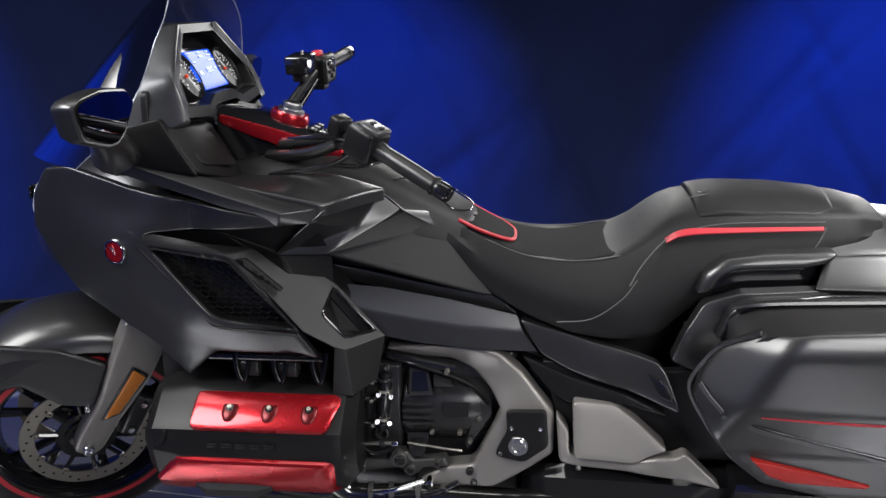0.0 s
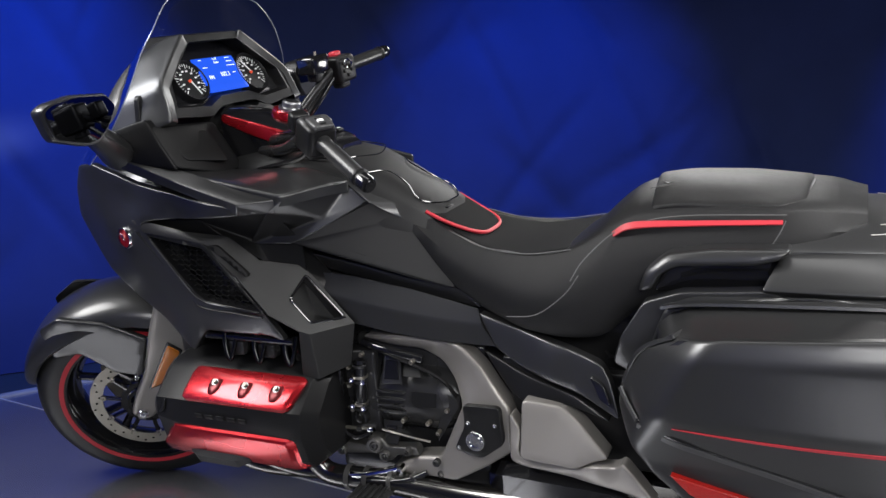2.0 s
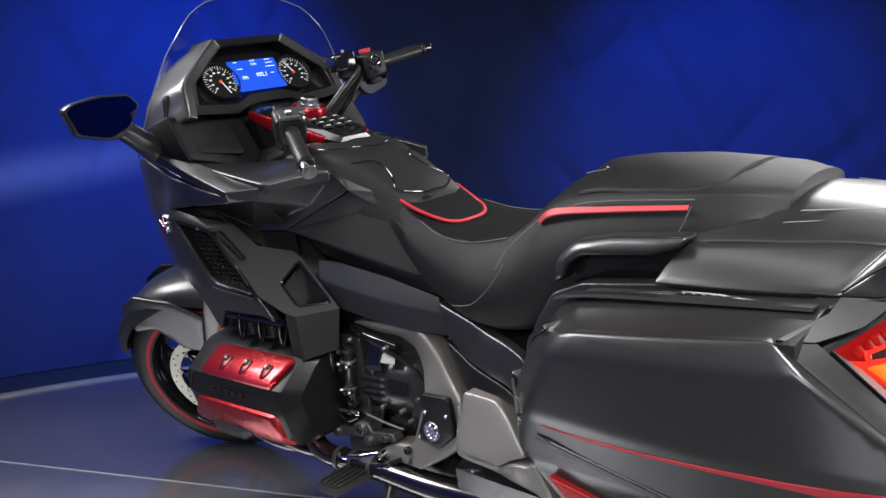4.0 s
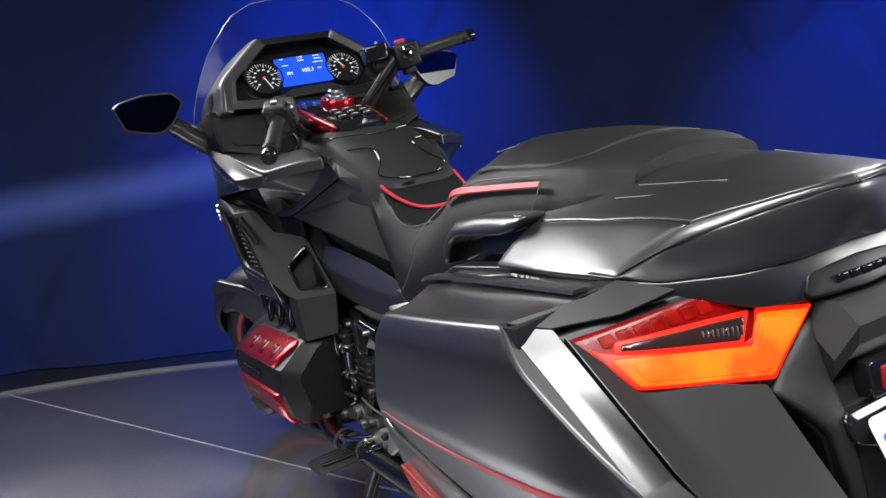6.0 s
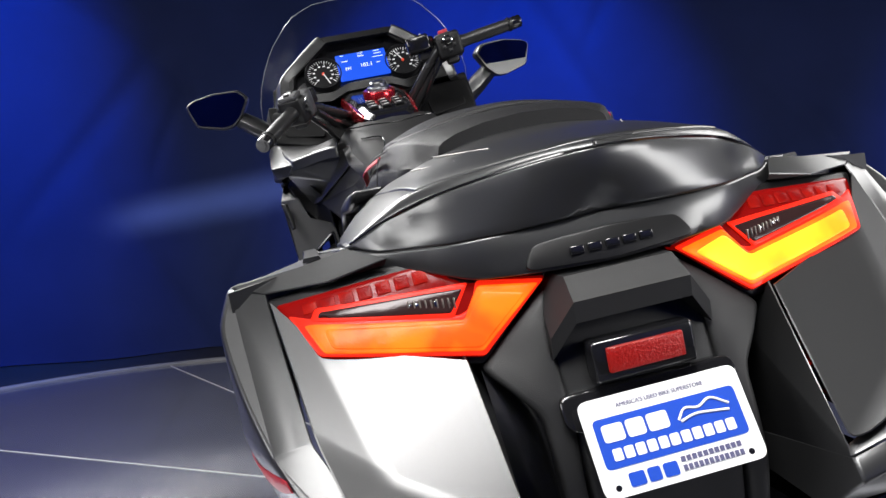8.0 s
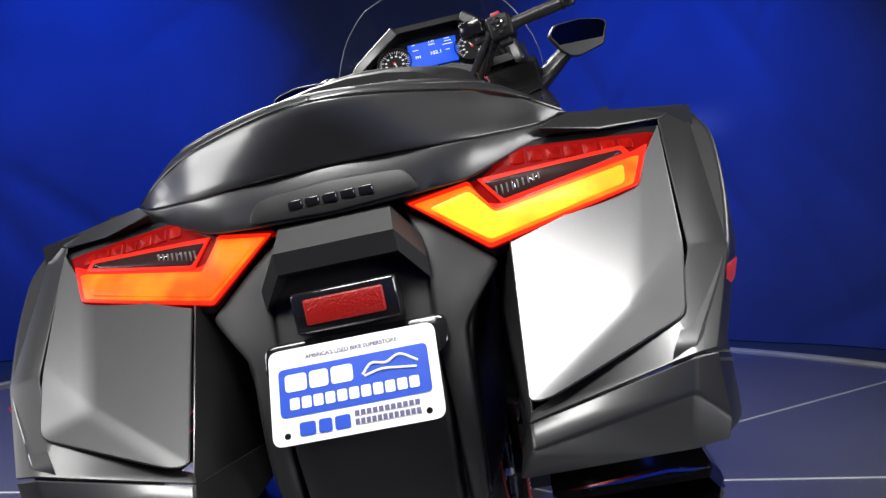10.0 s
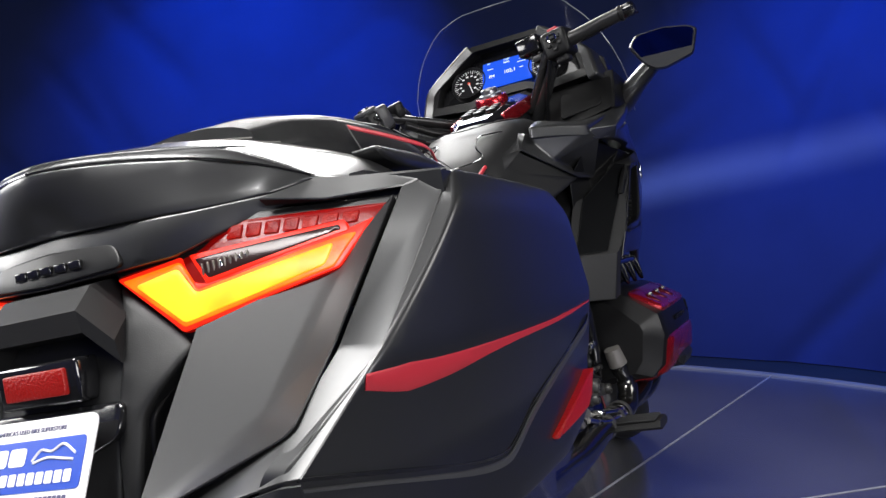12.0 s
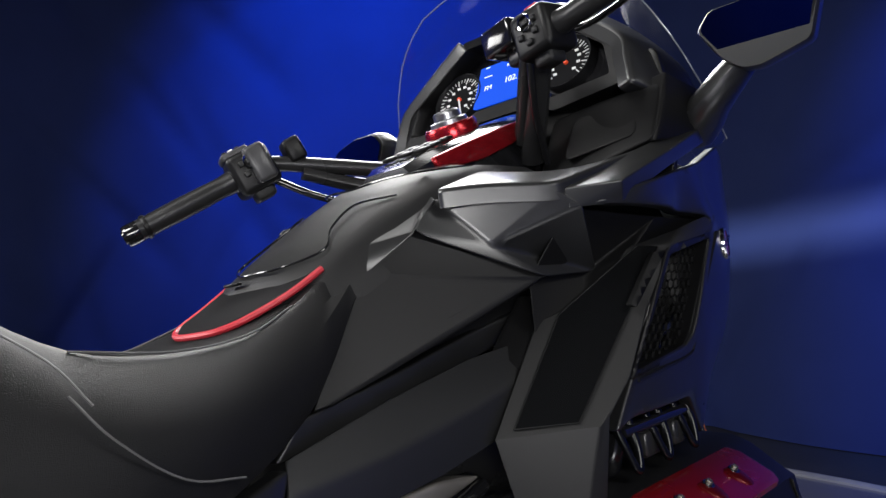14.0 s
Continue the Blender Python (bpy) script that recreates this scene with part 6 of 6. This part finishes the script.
    for y, z, w in ((-.05, 1.224, .018), (.05, 1.234, .022), (.048, 1.224, .030), (.048, 1.2425, .018), (-.055, 1.2425, .010), (.046, 1.206, .012)):
        block("screen_bar", on(y, z, .0155), (.0006, w, .0017), GLYPH, sc, bevel=0, turn=Matrix.Rotation(-math.atan(.54), 3, "Y"))
    # windscreen
    prof = [(1.04, .30), (1.12, .315), (1.20, .30), (1.28, .262), (1.34, .225), (1.39, .175), (1.42, .11)]
    grid, n = [], 21
    for z, W in prof:
        row = []
        for b in np.linspace(-1, 1, n):
            y = W * b
            row.append((-.872 + (z - 1.1) * .95 + 2.6 * y * y, y, z - .012 * b * b * (z > 1.3)))
        grid.append(row)
    verts = [p for r in grid for p in r]
    faces = [(i * n + j, i * n + j + 1, (i + 1) * n + j + 1, (i + 1) * n + j) for i in range(len(prof) - 1) for j in range(n - 1)]
    ws = link("windscreen", mesh_of("windscreen", verts, faces, GLASS), bike, "clear curved windscreen")
    edge = [r[0] for r in grid] + list(grid[-1]) + [r[-1] for r in reversed(grid)]
    tube("screen_edge", edge, .0014, GLASSEDGE, ws, per=2, sides=6)
    for s in SIDES:
        # screen side wing and mirror
        patch("screen_flank", [(-.532, .108, 1.318), (-.516, .174, 1.269), (-.498, .240, 1.215), (-.482, .251, 1.175), (-.468, .260, 1.128)], [(-.60, .14, 1.295), (-.635, .20, 1.25), (-.66, .262, 1.17), (-.64, .288, 1.11), (-.615, .300, 1.07)], bike, PAINT, s, r=.006, depth=.02, bulge=.006, flip=1, label="satin black windscreen flank")
        arm = tube("mirror_arm", [(-.62, s * .27, 1.05), (-.60, s * .315, 1.08), (-.595, s * .36, 1.115), (-.595, s * .40, 1.145)], [.052, .048, .044, .036], PAINT, bike, "black mirror arm", flat=.6)
        shape = [(.526, 1.188), (.505, 1.201), (.44, 1.212), (.365, 1.207), (.342, 1.180), (.372, 1.130), (.400, 1.106), (.430, 1.103), (.505, 1.124)]
        mid = Vector((-.562, s * .428, 1.165 + .004 * (1 + s)))
        outl = [tuple(p) for p in dense(filleted(shape, .010), .012)]
        turn = Matrix.Rotation(s * radians(8), 3, "Z")
        secs = []
        for x, k in ((.012, .96), (.006, 1.0), (-.018, 1.0), (-.042, .86), (-.060, .5)):
            secs.append([mid + turn @ Vector((x, s * (a - .43) * k, (b - 1.165) * k)) for a, b in outl])
        house = loft("mirror_housing", secs, PAINT, bike, "satin black mirror housing", angle=28)
        bm = bmesh.new()
        nod = Matrix.Rotation(radians(7 + 4 * s), 3, "Y")
        bm.faces.new([bm.verts.new(mid + turn @ (Vector((.016, 0, 0)) + nod @ Vector((0, s * (a - .43) * .91, (b - 1.165) * .88)))) for a, b in outl])
        part("mirror_glass", bm, MIRROR, house, "mirror glass")
    skin("inner_cowl", [(-.545, -.27, 1.19), (-.545, .27, 1.19), (-.535, .29, 1.05), (-.50, .28, .96), (-.50, -.28, .96), (-.535, -.29, 1.05)], bike, DARK, dep="x", r=.003, depth=.01, label="black inner cowl behind the dashboard")
    # console between the bars
    con = loft("console", [[(x, -w, zb), (x, -w, zt - .012), (x, -w * .75, zt), (x, w * .75, zt), (x, w, zt - .012), (x, w, zb)] for x, w, zt, zb in ((-.475, .085, 1.135, 1.0), (-.40, .082, 1.118, 1.0), (-.30, .078, 1.085, .99), (-.20, .07, 1.05, .98), (-.17, .05, 1.035, .98))], GLOSS, bike, "gloss black centre console", angle=30)
    for s in SIDES:
        skin("console_side", [(-.47, .086, 1.124), (-.36, .083, 1.094), (-.27, .079, 1.066), (-.195, .070, 1.040), (-.21, .076, 1.022), (-.30, .086, 1.040), (-.40, .090, 1.075), (-.47, .092, 1.105)], con, RED, s, r=.003, depth=.02, lift=.002, label="candy red console side trim")
    ax = Vector((.3, 0, 1))
    lathe("rotary_knob", [(.0001, .027), (.019, .027), (.022, .024), (.0225, .014), (.030, .012), (.031, -.004)], KNOB, con, ax, (-.334, .003, 1.112), 32, label="chrome rotary knob")
    lathe("knob_ring", [(.031, .006), (.041, .005), (.044, -.001), (.044, -.016)], RED, con, ax, (-.334, .003, 1.112), 36, label="red ring round the knob")
    lathe("knob_top", [(.0001, .0285), (.015, .028), (.016, .0268)], DARK, con, ax, (-.334, .003, 1.112), 24)
    for i in range(3):
        for j in range(3):
            block("console_button", (-.275 + .026 * i, -.034 + .034 * j, 1.081 - .0091 * i * .98), (.016, .024, .006), DARK, con, bevel=.002, turn=Matrix.Rotation(radians(19), 3, "Y"))
            block("button_mark", (-.275 + .026 * i, -.034 + .034 * j, 1.0843 - .0091 * i * .98), (.003, .012, .0008), TICK, con, bevel=0, turn=Matrix.Rotation(radians(19), 3, "Y"))
    # handlebars on full left lock
    hb((-.36, -.06, 1.05), (-.115, -.235, 1.085), (.049, -.329, 1.006), -1)
    hb((-.40, .09, 1.07), (-.315, .215, 1.195), (-.284, .405, 1.222), 1)
    tube("handlebar_riser", [(-.36, -.08, 1.03), (-.26, -.14, 1.045), (-.18, -.19, 1.075)], [.02, .018, .016], ENGINE, bike, "black handlebar riser", flat=.7)
    tube("handlebar_riser", [(-.42, .09, 1.04), (-.38, .14, 1.10), (-.34, .19, 1.17)], [.02, .018, .016], ENGINE, bike, "black handlebar riser", flat=.7)
    tube("control_cable", [(-.13, -.22, 1.075), (-.2, -.17, 1.03), (-.33, -.13, 1.0), (-.44, -.11, .98)], .006, GLOSS, bike)
    tube("control_cable", [(-.31, .19, 1.18), (-.36, .15, 1.10), (-.42, .12, 1.03)], .006, GLOSS, bike)


def hb(inner, sw, end, s):
    """One side of the bar: bar, switch housing, grip, end weight, lever."""
    i, w, e = Vector(inner), Vector(sw), Vector(end)
    d = (e - w).normalized()
    side = d.cross(Vector((0, 0, 1))).normalized()
    up = side.cross(d)
    rot = Matrix((side, d, up)).transposed()
    tube("handlebar", [i, w - d * .03, w], .0125, ENGINE, bike, "black handlebar tube")
    box = block("switch_housing", w, (.064, .070, .068), DARK, bike, "black switch housing with buttons", .010, rot, 3)
    block("switch_lobe", w - d * .008 + up * .018 + side * .012, (.038, .044, .034), GRAIN, box, bevel=.008, turn=rot)
    block("switch_foot", w - up * .034, (.034, .036, .03), GRAIN, box, bevel=.006, turn=rot)
    face = side if (side.x > 0) else -side
    for a, b, c in ((.0, .014, .016), (.014, -.004, .010), (-.014, -.004, .010), (.0, -.016, .012), (.016, .014, .008), (-.016, .016, .008)):
        block("switch_button", w + face * .033 + d * a + up * b, (.008, c, .009), GRAIN, box, bevel=.002, turn=rot)
    lathe("switch_ring", [(.010, .002), (.0125, .003), (.0135, .001), (.0135, -.003)], CHROME, box, face, w + face * .0345 + up * .013, 20)
    if s < 0:
        block("switch_plate", w - d * .012 + face * .004 + up * .004, (.070, .036, .062), SWITCHGREY, box, "satin grey switch cover", .007, rot)
        block("switch_plate", w + d * .014 + up * .036, (.046, .046, .012), SWITCHGREY, box, "satin grey switch cover", .004, rot)
        for k in range(3):
            block("switch_button", w + up * .0435 + d * (.004 + .011 * k), (.014, .008, .006), WHITE if k == 1 else GRAIN, box, bevel=.0015, turn=rot)
    if s > 0:
        block("stop_switch", w + up * .040 - d * .004, (.022, .026, .012), STRIPE, box, "red engine stop switch", .003, rot)
    g0 = w + d * .034
    n = 9
    pts = [g0 + (e - g0) * k / (n - 1) for k in range(n)]
    grip = tube("grip", pts, [.019] + [.0165, .017, .0175, .0175, .0175, .017, .0165, .0175], GRIP, bike, "ribbed rubber handlebar grip", sides=18, per=2)
    lathe("grip_end", [(.0001, .004), (.010, .004), (.011, .001), (.016, .001), (.0175, -.003), (.0175, -.022)], GLOSS, grip, d, e + d * .012, 24, "gloss black bar end weight")
    lathe("grip_band", [(.0185, -.004), (.0195, -.002), (.0195, .002), (.0185, .004)], DARK, grip, d, pts[7], 24)
    if s < 0:
        tube("clutch_hose", [w - d * .03 - up * .01, w - d * .09 - up * .035, i + up * .01], .007, GLOSS, bike, "black hose")
        block("bar_clamp", w - d * .075, (.042, .030, .040), DARK, bike, "black bar clamp", .006, rot)
        return
    block("brake_reservoir", w - d * .078 + up * .030 - face * .012, (.058, .064, .044), GLOSS, bike, "gloss black brake fluid reservoir", .006, rot)
    block("master_cylinder", w - d * .05 - face * .02, (.034, .07, .030), ENGINE, bike, "black brake master cylinder", .006, rot)
    bolt(bike, w - d * .064 + up * .053 - face * .012, up, .004, STEEL)
    # lever ahead of the grip
    fwd = -face
    tube("lever", [w + fwd * .03 + d * .01, w + fwd * .055 + d * .05, w + fwd * .05 + d * .13, w + fwd * .05 + d * .2], [.009, .008, .006, .006], SILVER if s < 0 else GLOSS, bike, "hand lever", flat=.6)
    lathe("fluid_reservoir", [(.0001, .02), (.022, .02), (.024, .016), (.023, -.018), (.0001, -.02)], GLOSS, bike, up, w - d * .055 + fwd * .02 + up * .022, 20, "gloss black fluid reservoir")


cockpit()


def stands_and_pegs():
    """Side stand, pegs, lower fairing bits."""
    st = tube("side_stand", [(.02, -.20, .29), (.03, -.27, .18), (.05, -.345, .0), ], [.016, .014, .013], ENGINE, bike, "black side stand resting on the floor")
    block("stand_foot", (.055, -.352, -.012), (.07, .05, .008), ENGINE, st, bevel=.003, turn=Matrix.Rotation(-LEAN, 3, "X"))
    for s in SIDES:
        peg = loft("foot_peg", [[(-.06 + a, s * y, .275 + b) for a, b in ((-.045, 0), (-.03, .012), (.03, .012), (.045, 0), (.03, -.008), (-.03, -.008))] for y in (.215, .235, .33, .345)], RUBBER, bike, "ribbed rubber foot peg", smooth=False)
        for i in range(5):
            block("peg_rib", (-.06 + .016 * (i - 2), s * .285, .289), (.006, .1, .006), RUBBER, peg, bevel=.002)
        tube("peg_bracket", [(-.03, s * .19, .30), (-.04, s * .21, .285), (-.05, s * .225, .277)], .013, CHROME, bike)
        tube("gear_lever", [(.06, s * .215, .32), (.0, s * .235, .30), (-.13, s * .25, .29)], .007, CHROME if s > 0 else GLOSS, bike)
        tube("brace_bar", [(-.02, s * .21, .315), (-.09, s * .24, .305), (-.16, s * .24, .30)], .009, CHROME, bike)


stands_and_pegs()
